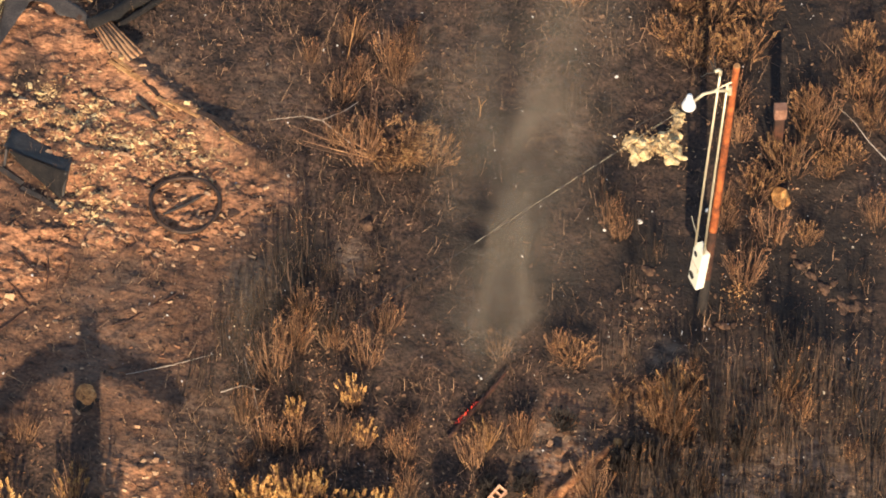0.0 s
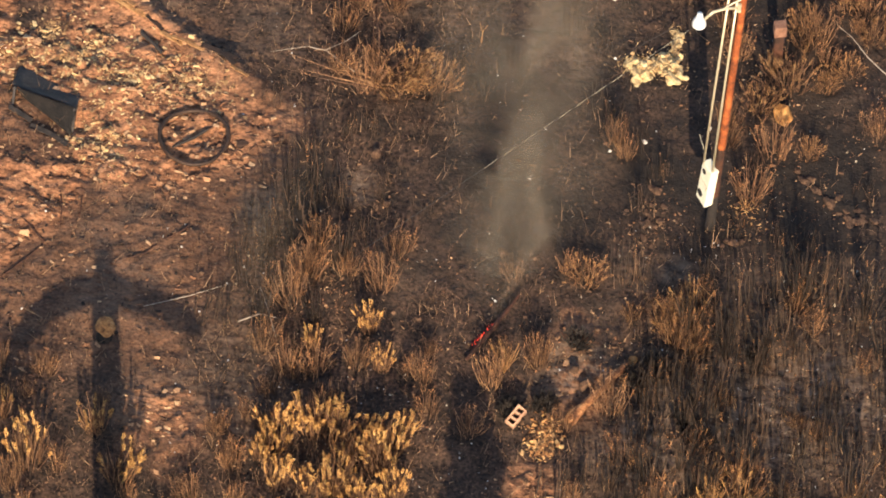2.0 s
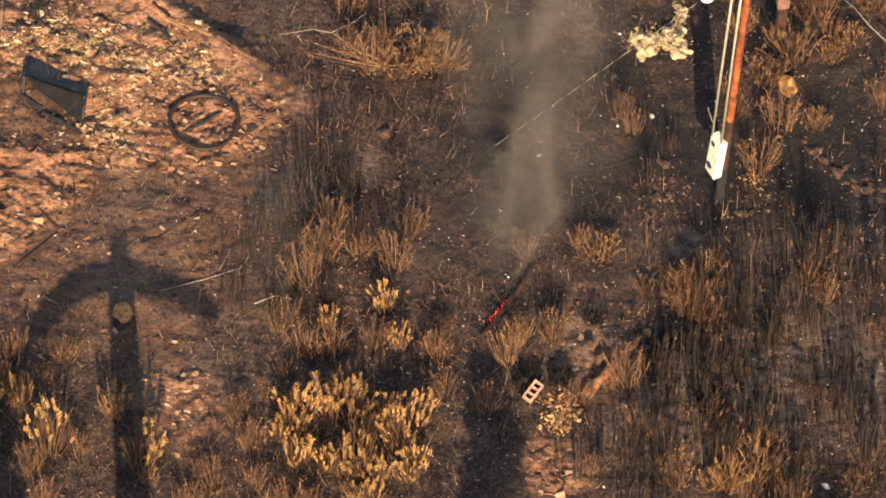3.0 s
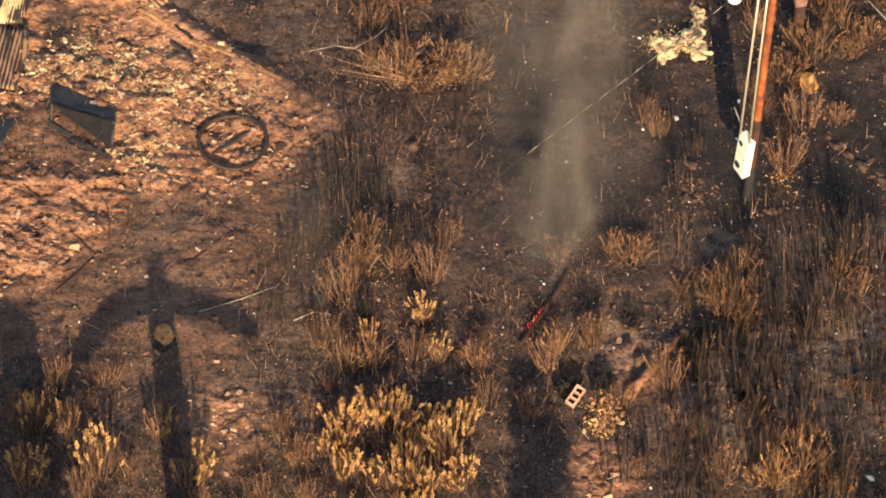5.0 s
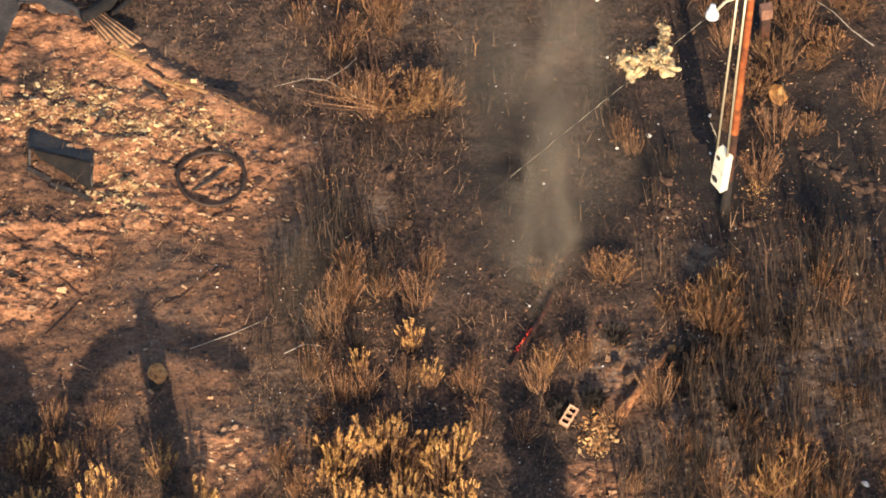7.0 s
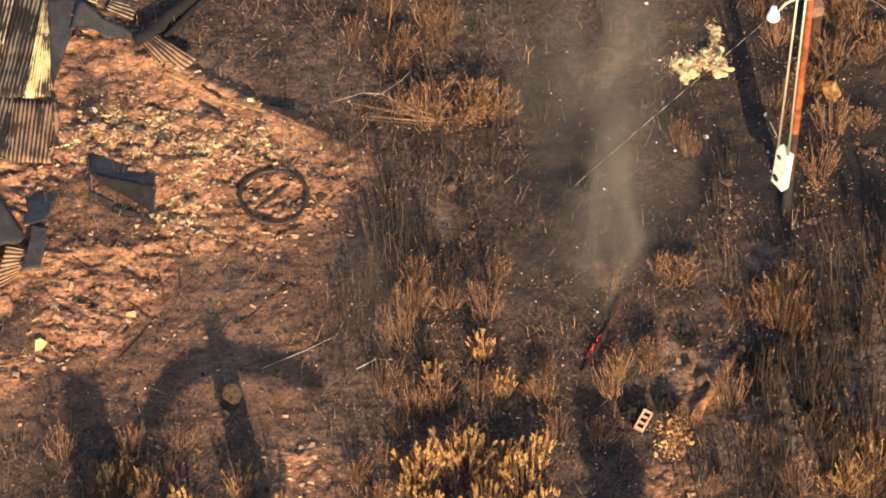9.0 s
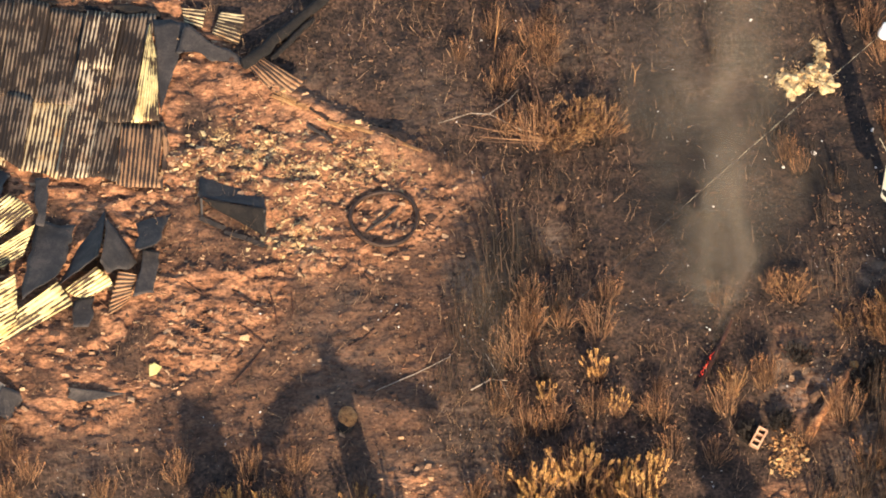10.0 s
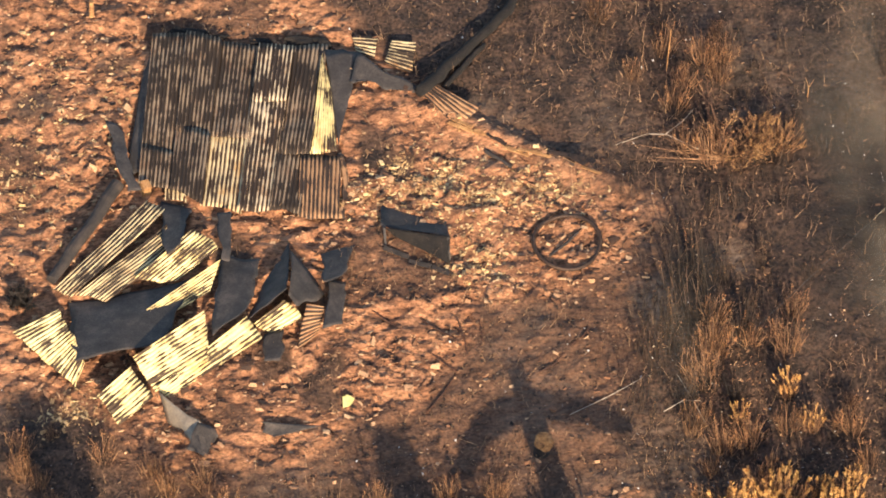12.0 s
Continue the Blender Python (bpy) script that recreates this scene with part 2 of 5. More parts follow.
def ground_material():
    m = material("burnt_ground", BURNT, 0.7, 0.06, 0.95, 0, 1.0, contrast=0.85)
    n, link = m.node_tree.nodes, m.node_tree.links.new
    b = n["Principled BSDF"]
    burnt = b.inputs["Base Color"].links[0].from_socket
    place = n.new("ShaderNodeNewGeometry")
    along = n.new("ShaderNodeVectorMath")
    along.operation, along.inputs[1].default_value = "MULTIPLY", (0.62, 1.35, 1.0)
    link(place.outputs["Position"], along.inputs[0])
    noises = []
    for scale, detail in ((2.6, 8), (17, 5), (5.5, 5)):
        k = n.new("ShaderNodeTexNoise")
        k.inputs["Scale"].default_value, k.inputs["Detail"].default_value, k.inputs["Roughness"].default_value = scale, detail, 0.7
        link(along.outputs[0], k.inputs["Vector"])
        noises.append(k.outputs["Fac"])
    soil, ash = n.new("ShaderNodeValToRGB"), n.new("ShaderNodeValToRGB")
    for _ in range(2):
        soil.color_ramp.elements.new(0.5)
    for e, p, c in zip(soil.color_ramp.elements, (0.33, 0.46, 0.58, 0.7), SOIL):
        e.position, e.color = p, (*c, 1)
    link(noises[0], soil.inputs["Fac"])
    flecks = n.new("ShaderNodeMapRange")
    flecks.inputs["From Min"].default_value, flecks.inputs["From Max"].default_value = 0.32, 0.68
    flecks.inputs["To Min"].default_value, flecks.inputs["To Max"].default_value = 0.2, 1.65
    link(noises[1], flecks.inputs["Value"])
    tint = n.new("ShaderNodeVectorMath")
    tint.operation = "SCALE"
    link(soil.outputs["Color"], tint.inputs[0])
    link(flecks.outputs[0], tint.inputs["Scale"])
    mask = n.new("ShaderNodeAttribute")
    mask.attribute_name = "bare"
    mix = n.new("ShaderNodeMix")
    mix.data_type = "RGBA"
    link(mask.outputs["Fac"], mix.inputs[0])
    link(burnt, mix.inputs[6])
    link(tint.outputs[0], mix.inputs[7])
    # grey ash films
    film = n.new("ShaderNodeAttribute")
    film.attribute_name = "ash"
    thin = n.new("ShaderNodeMapRange")
    thin.inputs["From Min"].default_value, thin.inputs["From Max"].default_value = 0.40, 0.64
    link(noises[2], thin.inputs["Value"])
    product = n.new("ShaderNodeMath")
    product.operation = "MULTIPLY"
    link(thin.outputs[0], product.inputs[0])
    link(film.outputs["Fac"], product.inputs[1])
    over = n.new("ShaderNodeMix")
    over.data_type = "RGBA"
    link(product.outputs[0], over.inputs[0])
    link(mix.outputs[2], over.inputs[6])
    over.inputs[7].default_value = (0.25, 0.17, 0.115, 1)
    # near-black burnt soil, with the gate post's shadow painted in
    char_and_shade, black = n.new("ShaderNodeAttribute"), n.new("ShaderNodeMix")
    char_and_shade.attribute_name = "char_and_shade"
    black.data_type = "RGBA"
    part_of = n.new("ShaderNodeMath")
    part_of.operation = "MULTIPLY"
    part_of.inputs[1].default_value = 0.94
    link(char_and_shade.outputs["Fac"], part_of.inputs[0])
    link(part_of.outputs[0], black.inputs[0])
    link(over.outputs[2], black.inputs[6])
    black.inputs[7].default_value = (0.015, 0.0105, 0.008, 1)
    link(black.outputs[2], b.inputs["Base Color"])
    return m


M_GROUND = ground_material()
M_RUBBLE = material("rubble", [(0.04, 0.022, 0.014), (0.15, 0.068, 0.033), (0.30, 0.14, 0.068), (0.52, 0.32, 0.17)], 0.6, 0.02, 0.9, 0, 0.4, island=0.8)
M_PALE = material("pale_debris", [(0.10, 0.055, 0.03), (0.44, 0.26, 0.11), (0.68, 0.49, 0.24)], 0.4, 0.02, 0.85, 0, 0.3, island=0.8)
M_CINDER = material("cinder", [(0.014, 0.011, 0.009), (0.05, 0.03, 0.02), (0.20, 0.11, 0.06)], 0.5, 0.02, 0.95, 0, 0.4, island=0.75)
M_TWIG = material("twig_litter", [(0.025, 0.016, 0.011), (0.08, 0.044, 0.025), (0.14, 0.08, 0.042), (0.36, 0.22, 0.12)], 0.5, 0.02, 0.9, 0, 0.2, island=0.9, contrast=0.2)
M_LITTER = material("leaf_litter", [(0.05, 0.026, 0.016), (0.17, 0.085, 0.045), (0.40, 0.185, 0.08), (0.52, 0.33, 0.18)], 0.4, 0.02, 0.9, 0, 0.2, island=0.9, contrast=0.2)
M_FLECK = material("white_fleck", [(0.55, 0.5, 0.44), (0.75, 0.72, 0.66)], 0.3, 0.02, 0.6, 0, 0.1, contrast=0.1)
M_CHAR = material("charcoal", [(0.014, 0.012, 0.011), (0.030, 0.023, 0.019), (0.06, 0.042, 0.032)], 0.25, 0.015, 0.85, 0, 0.6, vary=0.3)
M_CHARSTEM = material("charred_stem", [(0.010, 0.007, 0.005), (0.028, 0.018, 0.012), (0.11, 0.062, 0.036)], 0.3, 0.015, 0.85, 0, 0.4, island=0.6, vary=0.4)
M_STEM = material("scorched_stem", [(0.04, 0.023, 0.014), (0.14, 0.068, 0.034), (0.42, 0.235, 0.115)], 0.2, 0.02, 0.9, 0, 0.3, island=0.5, vary=0.3)
M_GOLD = material("golden_leaf", [(0.15, 0.062, 0.022), (0.38, 0.175, 0.05), (0.64, 0.37, 0.12), (0.78, 0.52, 0.20)], 0.25, 0.03, 0.75, 0, 0.1, island=0.7, vary=0.25, contrast=0.25)
M_TAWNY = material("tawny_leaf", [(0.08, 0.034, 0.015), (0.22, 0.098, 0.038), (0.42, 0.22, 0.082), (0.60, 0.37, 0.16)], 0.25, 0.03, 0.8, 0, 0.1, island=0.7, vary=0.3, contrast=0.25)
M_RUSSET = material("russet_leaf", [(0.11, 0.044, 0.019), (0.34, 0.145, 0.055), (0.64, 0.35, 0.14)], 0.25, 0.03, 0.8, 0, 0.1, island=0.7, vary=0.3, contrast=0.25)
M_GREY = material("dead_wood", [(0.16, 0.12, 0.09), (0.36, 0.29, 0.22), (0.48, 0.40, 0.31)], 0.2, 0.012, 0.85, 0, 0.4)
M_POLE = material("creosoted_pole", [(0.05, 0.015, 0.007), (0.26, 0.066, 0.018), (0.52, 0.155, 0.04)], 0.22, 0.012, 0.7, 0, 0.3, contrast=0.35)
M_SCORCH = material("scorched_wood", [(0.018, 0.010, 0.007), (0.055, 0.022, 0.012), (0.11, 0.04, 0.018)], 0.3, 0.012, 0.8, 0, 0.4, contrast=0.3)
M_BOX = material("box_enamel", [(0.70, 0.64, 0.48), (0.78, 0.73, 0.58)], 0.3, 0.05, 0.45, 0.0, 0.05, contrast=0.06)
M_CONDUIT = material("galvanised_pipe", [(0.50, 0.42, 0.27), (0.62, 0.54, 0.38)], 0.3, 0.03, 0.4, 0.4, 0.05, contrast=0.1)
M_LAMP = material("lamp_shell", [(0.70, 0.68, 0.64), (0.80, 0.78, 0.74)], 0.1, 0.03, 0.35, 0.0, 0.02, contrast=0.05)
M_BLACK = material("black_hole", [(0.012, 0.012, 0.012), (0.02, 0.02, 0.02)], 0.1, 0.02, 0.7)
M_CONCRETE = material("scorched_concrete", [(0.34, 0.17, 0.10), (0.50, 0.28, 0.165), (0.60, 0.37, 0.23)], 0.15, 0.008, 0.9, 0, 0.4, contrast=0.2)
M_STONE = material("sandstone", [(0.18, 0.075, 0.025), (0.42, 0.20, 0.065), (0.54, 0.31, 0.12)], 0.15, 0.012, 0.9, 0, 0.5, vary=0.25)
M_ORANGE = material("orange_sandstone", [(0.30, 0.11, 0.03), (0.55, 0.25, 0.07), (0.64, 0.36, 0.12)], 0.15, 0.012, 0.9, 0, 0.5)
M_DULLSTONE = material("sooty_stone", [(0.034, 0.020, 0.013), (0.09, 0.048, 0.027), (0.17, 0.092, 0.05)], 0.12, 0.012, 0.9, 0, 0.5, vary=0.3)
M_WOOD = material("split_timber", [(0.14, 0.06, 0.025), (0.32, 0.16, 0.06), (0.46, 0.27, 0.11)], 0.2, 0.01, 0.8, 0, 0.4)
M_GILT = material("golden_chips", [(0.04, 0.02, 0.01), (0.17, 0.075, 0.028), (0.48, 0.22, 0.075), (0.68, 0.42, 0.17)], 0.2, 0.02, 0.85, 0, 0.3, island=0.9)
M_STRAW = material("pale_straw", [(0.22, 0.14, 0.08), (0.50, 0.38, 0.23), (0.72, 0.61, 0.44)], 0.2, 0.02, 0.85, 0, 0.1, island=0.85, contrast=0.2)
M_SPLIT = material("charred_split_wood", [(0.03, 0.014, 0.008), (0.24, 0.095, 0.038), (0.56, 0.28, 0.115)], 0.13, 0.02, 0.9, 0, 0.8, contrast=0.5)
M_STUB = material("raw_stump", [(0.07, 0.03, 0.012), (0.34, 0.15, 0.05), (0.50, 0.29, 0.12)], 0.12, 0.02, 0.9, 0, 0.8, contrast=0.45)
M_SCRAP = material("yellowish_scrap", [(0.40, 0.38, 0.12), (0.62, 0.58, 0.24)], 0.1, 0.02, 0.6, 0.1, 0.3, contrast=0.25)
M_SOOTWOOD = material("soot_black_wood", [(0.005, 0.004, 0.004), (0.010, 0.008, 0.007), (0.022, 0.016, 0.012)], 0.2, 0.03, 0.98, 0, 1.0, contrast=0.5)
M_CAP = material("pink_cap", [(0.12, 0.056, 0.033), (0.20, 0.098, 0.06), (0.27, 0.14, 0.09)], 0.15, 0.01, 0.85, 0, 0.3)
M_HEAP = material("pale_ash_heap", [(0.20, 0.115, 0.05), (0.56, 0.41, 0.20), (0.76, 0.61, 0.34)], 0.10, 0.035, 0.9, 0, 1.0, contrast=0.35)
M_STEEL = material("hoop_steel", [(0.03, 0.019, 0.014), (0.06, 0.036, 0.025), (0.10, 0.058, 0.035)], 0.2, 0.015, 0.6, 0.5, 0.3)
M_BROWN = material("brown_scale", [(0.014, 0.010, 0.008), (0.032, 0.019, 0.013), (0.06, 0.033, 0.02)], 0.2, 0.02, 0.8, 0.1, 0.3)
S_PALE = sheet_metal("pale_corrugated", (0.80, 0.635, 0.30), (0.55, 0.34, 0.11), (0.065, 0.042, 0.026), 0.33, 0.1, groove=0.37, blots=(-0.22, 0.30))
S_MIXED = sheet_metal("sooted_corrugated", (0.66, 0.50, 0.27), (0.36, 0.18, 0.07), (0.045, 0.03, 0.02), 0.40, 0.1)
S_DARK = sheet_metal("blackened_corrugated", (0.24, 0.17, 0.11), (0.13, 0.066, 0.034), (0.028, 0.019, 0.013), 0.47, 0.05, blots=(-0.2, 0.22))
S_STREAK = sheet_metal("streaked_corrugated", (0.58, 0.44, 0.28), (0.34, 0.18, 0.085), (0.034, 0.022, 0.015), 0.46, 0.05, blots=(-0.2, 0.24))
S_CREAM = sheet_metal("cream_corrugated", (0.58, 0.44, 0.25), (0.44, 0.25, 0.10), (0.045, 0.028, 0.018), 0.32, 0.05)
S_RUST = sheet_metal("rusted_corrugated", (0.36, 0.20, 0.10), (0.24, 0.10, 0.045), (0.045, 0.03, 0.022), 0.34, 0.1)
# sooty steel; also the dark colour of plates that stand for shadow
S_SOOT_SHADE = material("soot_shade_sheet", [(0.024, 0.020, 0.018), (0.046, 0.038, 0.033), (0.085, 0.066, 0.054)], 0.3, 0.03, 0.8, 0.0, 0.35, contrast=0.35)
S_ZINC = material("dull_zinc", [(0.16, 0.13, 0.10), (0.28, 0.22, 0.16), (0.36, 0.29, 0.2)], 0.4, 0.03, 0.5, 0.4, 0.1, contrast=0.15)
SHEETS = {"pale": S_PALE, "cream": S_CREAM, "streak": S_STREAK, "mixed": S_MIXED, "dark": S_DARK, "rust": S_RUST, "soot": S_SOOT_SHADE, "zinc": S_ZINC}


def ember_material():
    m = bpy.data.materials.new("ember")
    m.use_nodes = True
    b = m.node_tree.nodes["Principled BSDF"]
    b.inputs["Base Color"].default_value = (0.3, 0.03, 0.01, 1)
    b.inputs["Emission Color"].default_value = (1.0, 0.06, 0.03, 1)
    b.inputs["Emission Strength"].default_value = 0.55
    return m


M_EMBER = ember_material()


# ---- ground ----
def near(x, y, spots):
    return np.clip(sum(np.exp(-(((x - cx) / rx) ** 2 + ((y - cy) / ry) ** 2)) for cx, cy, rx, ry in spots), 0, 1)


def ground():
    def axis(lo, hi, step):
        inner = np.arange(lo, hi + step / 2, step)
        grow = np.cumsum(step * 1.35 ** np.arange(1, 34))
        return np.concatenate([lo - grow[::-1], inner, hi + grow])

    xs, ys = axis(-15.6, 9.6, 0.042), axis(-7.2, 10.4, 0.042)
    x, y = np.meshgrid(xs, ys)
    z = height(x, y)
    nx, ny = len(xs), len(ys)
    i = (np.arange(ny - 1)[:, None] * nx + np.arange(nx - 1)[None]).ravel()
    quads = np.stack([i, i + 1, i + nx + 1, i + nx], 1)
    me = bpy.data.meshes.new("ground")
    me.vertices.add(nx * ny)
    me.vertices.foreach_set("co", np.stack([x, y, z], -1).ravel())
    me.loops.add(quads.size)
    me.loops.foreach_set("vertex_index", quads.ravel())
    me.polygons.add(len(quads))
    me.polygons.foreach_set("loop_start", np.arange(len(quads)) * 4)
    me.update(calc_edges=True)
    me.polygons.foreach_set("use_smooth", [True] * len(quads))
    me.attributes.new("bare", "FLOAT", "POINT").data.foreach_set("value", bare(x, y).ravel())
    film = 0.35 * smooth(0.05, 0.5, fbm(x, y, 2.4, 3, 77)) * (1 - 0.5 * bare(x, y))
    for cx, cy, r in ((4.7, 0.75, 0.5), (-2.4, 1.0, 0.8), (7.3, -1.8, 2.2), (5.6, -1.9, 2.0), (4.6, -3.3, 1.4), (-1.0, 1.8, 0.6), (3.2, -1.6, 1.0)):
        film = np.maximum(film, 0.95 * smooth(r, 0.3 * r, np.hypot(x - cx, y - cy)))
    me.attributes.new("ash", "FLOAT", "POINT").data.foreach_set("value", film.ravel())
    # deepest burn, soil charred nearly black; the two spots at x 5.85 paint the gate post's shadow
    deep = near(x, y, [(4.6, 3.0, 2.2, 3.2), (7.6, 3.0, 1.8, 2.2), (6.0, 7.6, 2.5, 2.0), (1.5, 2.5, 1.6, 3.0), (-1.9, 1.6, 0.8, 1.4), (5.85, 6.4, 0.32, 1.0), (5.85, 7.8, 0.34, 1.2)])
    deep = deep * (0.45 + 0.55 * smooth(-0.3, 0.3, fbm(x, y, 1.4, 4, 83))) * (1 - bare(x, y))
    me.attributes.new("char_and_shade", "FLOAT", "POINT").data.foreach_set("value", deep.ravel())
    me.materials.append(M_GROUND)
    return tagged(new("ground", me), "uneven burnt ground with a bare red-soil yard", "ground", kind="structure")


ground()

CUBE = np.array([(-1, -1, -1), (1, -1, -1), (1, 1, -1), (-1, 1, -1), (-1, -1, 1), (1, -1, 1), (1, 1, 1), (-1, 1, 1)], float) / 2
CUBE_FACES = np.array([(3, 2, 1, 0), (4, 5, 6, 7), (0, 1, 5, 4), (1, 2, 6, 5), (2, 3, 7, 6), (3, 0, 4, 7)])


def scatter(name, points, sizes, mat, label, category, seed, tilt=0.6, lift=0.3, swing=9.0):
    """Many loose broken pieces lying on the ground, in one object."""
    rng = np.random.default_rng(seed)
    k = len(points)
    local = CUBE[None] * (1 + rng.uniform(-0.45, 0.35, (k, 8, 3))) * sizes[:, None]
    a, t = rng.normal(0, swing, k), rng.normal(0, tilt, k)
    y, z = local[..., 1] * np.cos(t)[:, None] - local[..., 2] * np.sin(t)[:, None], local[..., 1] * np.sin(t)[:, None] + local[..., 2] * np.cos(t)[:, None]
    x = local[..., 0]
    c, s = np.cos(a)[:, None], np.sin(a)[:, None]
    at = np.stack([x * c - y * s + points[:, :1], x * s + y * c + points[:, 1:2], z + (height(points[:, 0], points[:, 1]) + lift * sizes[:, 2])[:, None]], -1)
    faces = (CUBE_FACES[None] + (np.arange(k) * 8)[:, None, None]).reshape(-1, 4)
    me = bpy.data.meshes.new(name)
    me.from_pydata(at.reshape(-1, 3).tolist(), [], faces.tolist())
    me.materials.append(mat)
    return tagged(new(name, me), label, category, kind="stuff")


def sown(count, box, seed, weight):
    """Random places in a box, kept as often as weight(x, y) says."""
    rng = np.random.default_rng(seed)
    x, y = rng.uniform(box[0], box[1], count * 6), rng.uniform(box[2], box[3], count * 6)
    keep = rng.uniform(0, 1, count * 6) < weight(x, y)
    return np.stack([x, y], 1)[keep][:count]


def pieces(count, seed, lo, hi, flat=(0.25, 0.6)):
    rng = np.random.default_rng(seed)
    base = lo * (hi / lo) ** rng.uniform(0, 1, count) ** 1.6
    return np.stack([base, base * rng.uniform(0.22, 0.75, count), base * rng.uniform(*flat, count)], 1)


AREA = (-15.5, 9.5, -7.0, 10.5)


def litter():
    p = sown(10000, AREA, 11, lambda x, y: bare(x, y) * (1 - scraped(x, y)) * (0.35 + 0.65 * smooth(-0.1, 0.3, fbm(x, y, 0.9, 3, 13))))
    scatter("yard_rubble", p, pieces(len(p), 12, 0.02, 0.12, (0.12, 0.4)), M_RUBBLE, "loose red soil clods and broken rubble on bare ground", "rubble", 13, 0.5, 0.3, 0.5)
    spots = [(-6.7, 4.0, 0.8, 0.45), (-5.5, 2.55, 0.5, 0.75), (-6.2, 4.1, 1.3, 0.6), (-13.0, 5.6, 1.4, 1.6), (-5.0, 3.6, 0.9, 0.4), (-12.9, -0.4, 0.6, 0.4), (-4.2, 3.6, 0.6, 0.3)]
    rng = np.random.default_rng(14)
    p = np.concatenate([np.stack([rng.normal(cx, rx * 0.75, k), rng.normal(cy, ry * 0.75, k)], 1) for (cx, cy, rx, ry), k in zip(spots, (1000, 1500, 1100, 2200, 600, 500, 400))])
    p = p[rng.uniform(0, 1, len(p)) < 0.25 + 0.75 * smooth(-0.1, 0.3, fbm(p[:, 0], p[:, 1], 0.45, 3, 43))]
    scatter("pale_debris", p, pieces(len(p), 15, 0.02, 0.11, (0.08, 0.3)), M_PALE, "pale splinters and burnt scraps strewn over the yard", "debris", 16, 0.5)
    p = sown(16000, AREA, 17, lambda x, y: (1.05 - bare(x, y) * 0.85) * (1 - 0.6 * near(x, y, [(4.8, 3.0, 2.4, 3.4), (1.5, 2.5, 1.8, 3.2), (7.6, 3.5, 1.8, 2.4), (6.5, 7.5, 2.5, 2.5)])))
    scatter("cinders", p, pieces(len(p), 18, 0.018, 0.085, (0.15, 0.5)), M_CINDER, "dark cinders and charred litter on burnt ground", "cinders", 19, 0.8)
    p = sown(1050, AREA, 20, lambda x, y: (1 - 0.8 * bare(x, y)) * (0.45 * near(x, y, [(6.2, -2.0, 2.4, 2.4), (4.7, 0.7, 0.6, 0.6), (-1.5, -2.6, 2.0, 1.6)]) + 0.08 + 0.5 * smooth(0.0, 0.35, fbm(x, y, 1.3, 3, 23))))
    scatter("white_flecks", p, pieces(len(p), 21, 0.008, 0.036, (0.3, 0.8)), M_FLECK, "scattered white flecks of ash and melted scrap", "ash flecks", 22, 0.8, 0.6)
    p = sown(1800, AREA, 24, lambda x, y: (1.0 - bare(x, y) * 0.7) * (1 - 0.7 * near(x, y, [(4.8, 3.0, 2.4, 3.4), (1.5, 2.5, 1.8, 3.2), (6.5, 7.5, 2.5, 2.5)])))
    rng = np.random.default_rng(25)
    long = rng.uniform(0.03, 0.09, len(p))
    scatter("twig_litter", p, np.stack([long, rng.uniform(0.008, 0.016, len(p)), rng.uniform(0.008, 0.014, len(p))], 1), M_TWIG, "fine brown twig litter over burnt ground", "litter", 26, 0.3, 1.2)
    spots = [(5.5, -1.5, 2.4, 2.4), (7.5, -1.0, 1.8, 2.8), (5.75, 2.2, 0.5, 0.5), (-0.8, -3.6, 2.0, 1.6), (3.0, -1.8, 1.2, 1.0), (6.3, 4.8, 1.4, 1.6), (-1.0, -0.5, 1.4, 1.4), (-1.0, 4.4, 0.8, 0.8), (4.2, 1.2, 0.5, 1.2), (-5.8, -3.8, 1.8, 0.9)]
    p = sown(14000, AREA, 34, lambda x, y: near(x, y, spots) * (1 - bare(x, y)) * smooth(-0.2, 0.3, fbm(x, y, 0.5, 3, 35)))
    scatter("leaf_litter", p, pieces(len(p), 36, 0.012, 0.046, (0.1, 0.5)), M_LITTER, "rust-brown fallen leaf litter under scorched brush", "litter", 37, 0.8, 0.8)
    # broken flakes of board, bark and plaster, large enough to throw shadows
    p = sown(5500, AREA, 44, lambda x, y: smooth(0.45, 0.85, bare(x, y)) * (1 - scraped(x, y)) * smooth(-0.1, 0.3, fbm(x, y, 1.1, 3, 45)))
    scatter("yard_flakes", p, pieces(len(p), 46, 0.04, 0.17, (0.06, 0.16)), M_RUBBLE, "tilted flakes of scorched board and bark on red soil", "debris", 47, 0.55, 0.9, 0.6)
    p = sown(1500, AREA, 54, lambda x, y: (1 - bare(x, y)) * near(x, y, [(6.3, -1.8, 2.2, 2.4), (-1.8, 1.0, 0.9, 1.4), (4.8, 0.6, 0.9, 1.0), (-0.6, -3.0, 1.6, 1.6), (3.2, -1.2, 0.9, 0.9), (6.6, 4.2, 1.2, 1.6)]) * smooth(-0.1, 0.3, fbm(x, y, 0.6, 3, 55)))
    scatter("pale_leaf_litter", p, pieces(len(p), 56, 0.012, 0.05, (0.08, 0.25)), M_STRAW, "pale dry leaf scraps caught among burnt stems", "litter", 57, 0.9, 2.0)
    rng = np.random.default_rng(48)
    p = np.stack([rng.normal(5.78, 0.15, 220), rng.normal(2.2, 0.22, 220)], 1)
    scatter("leaf_heap", p, pieces(len(p), 49, 0.015, 0.055, (0.1, 0.3)), M_GILT, "heap of golden dry leaves beside the utility pole", "leaf heap", 50, 0.8, 1.5)
    stubble(24000)


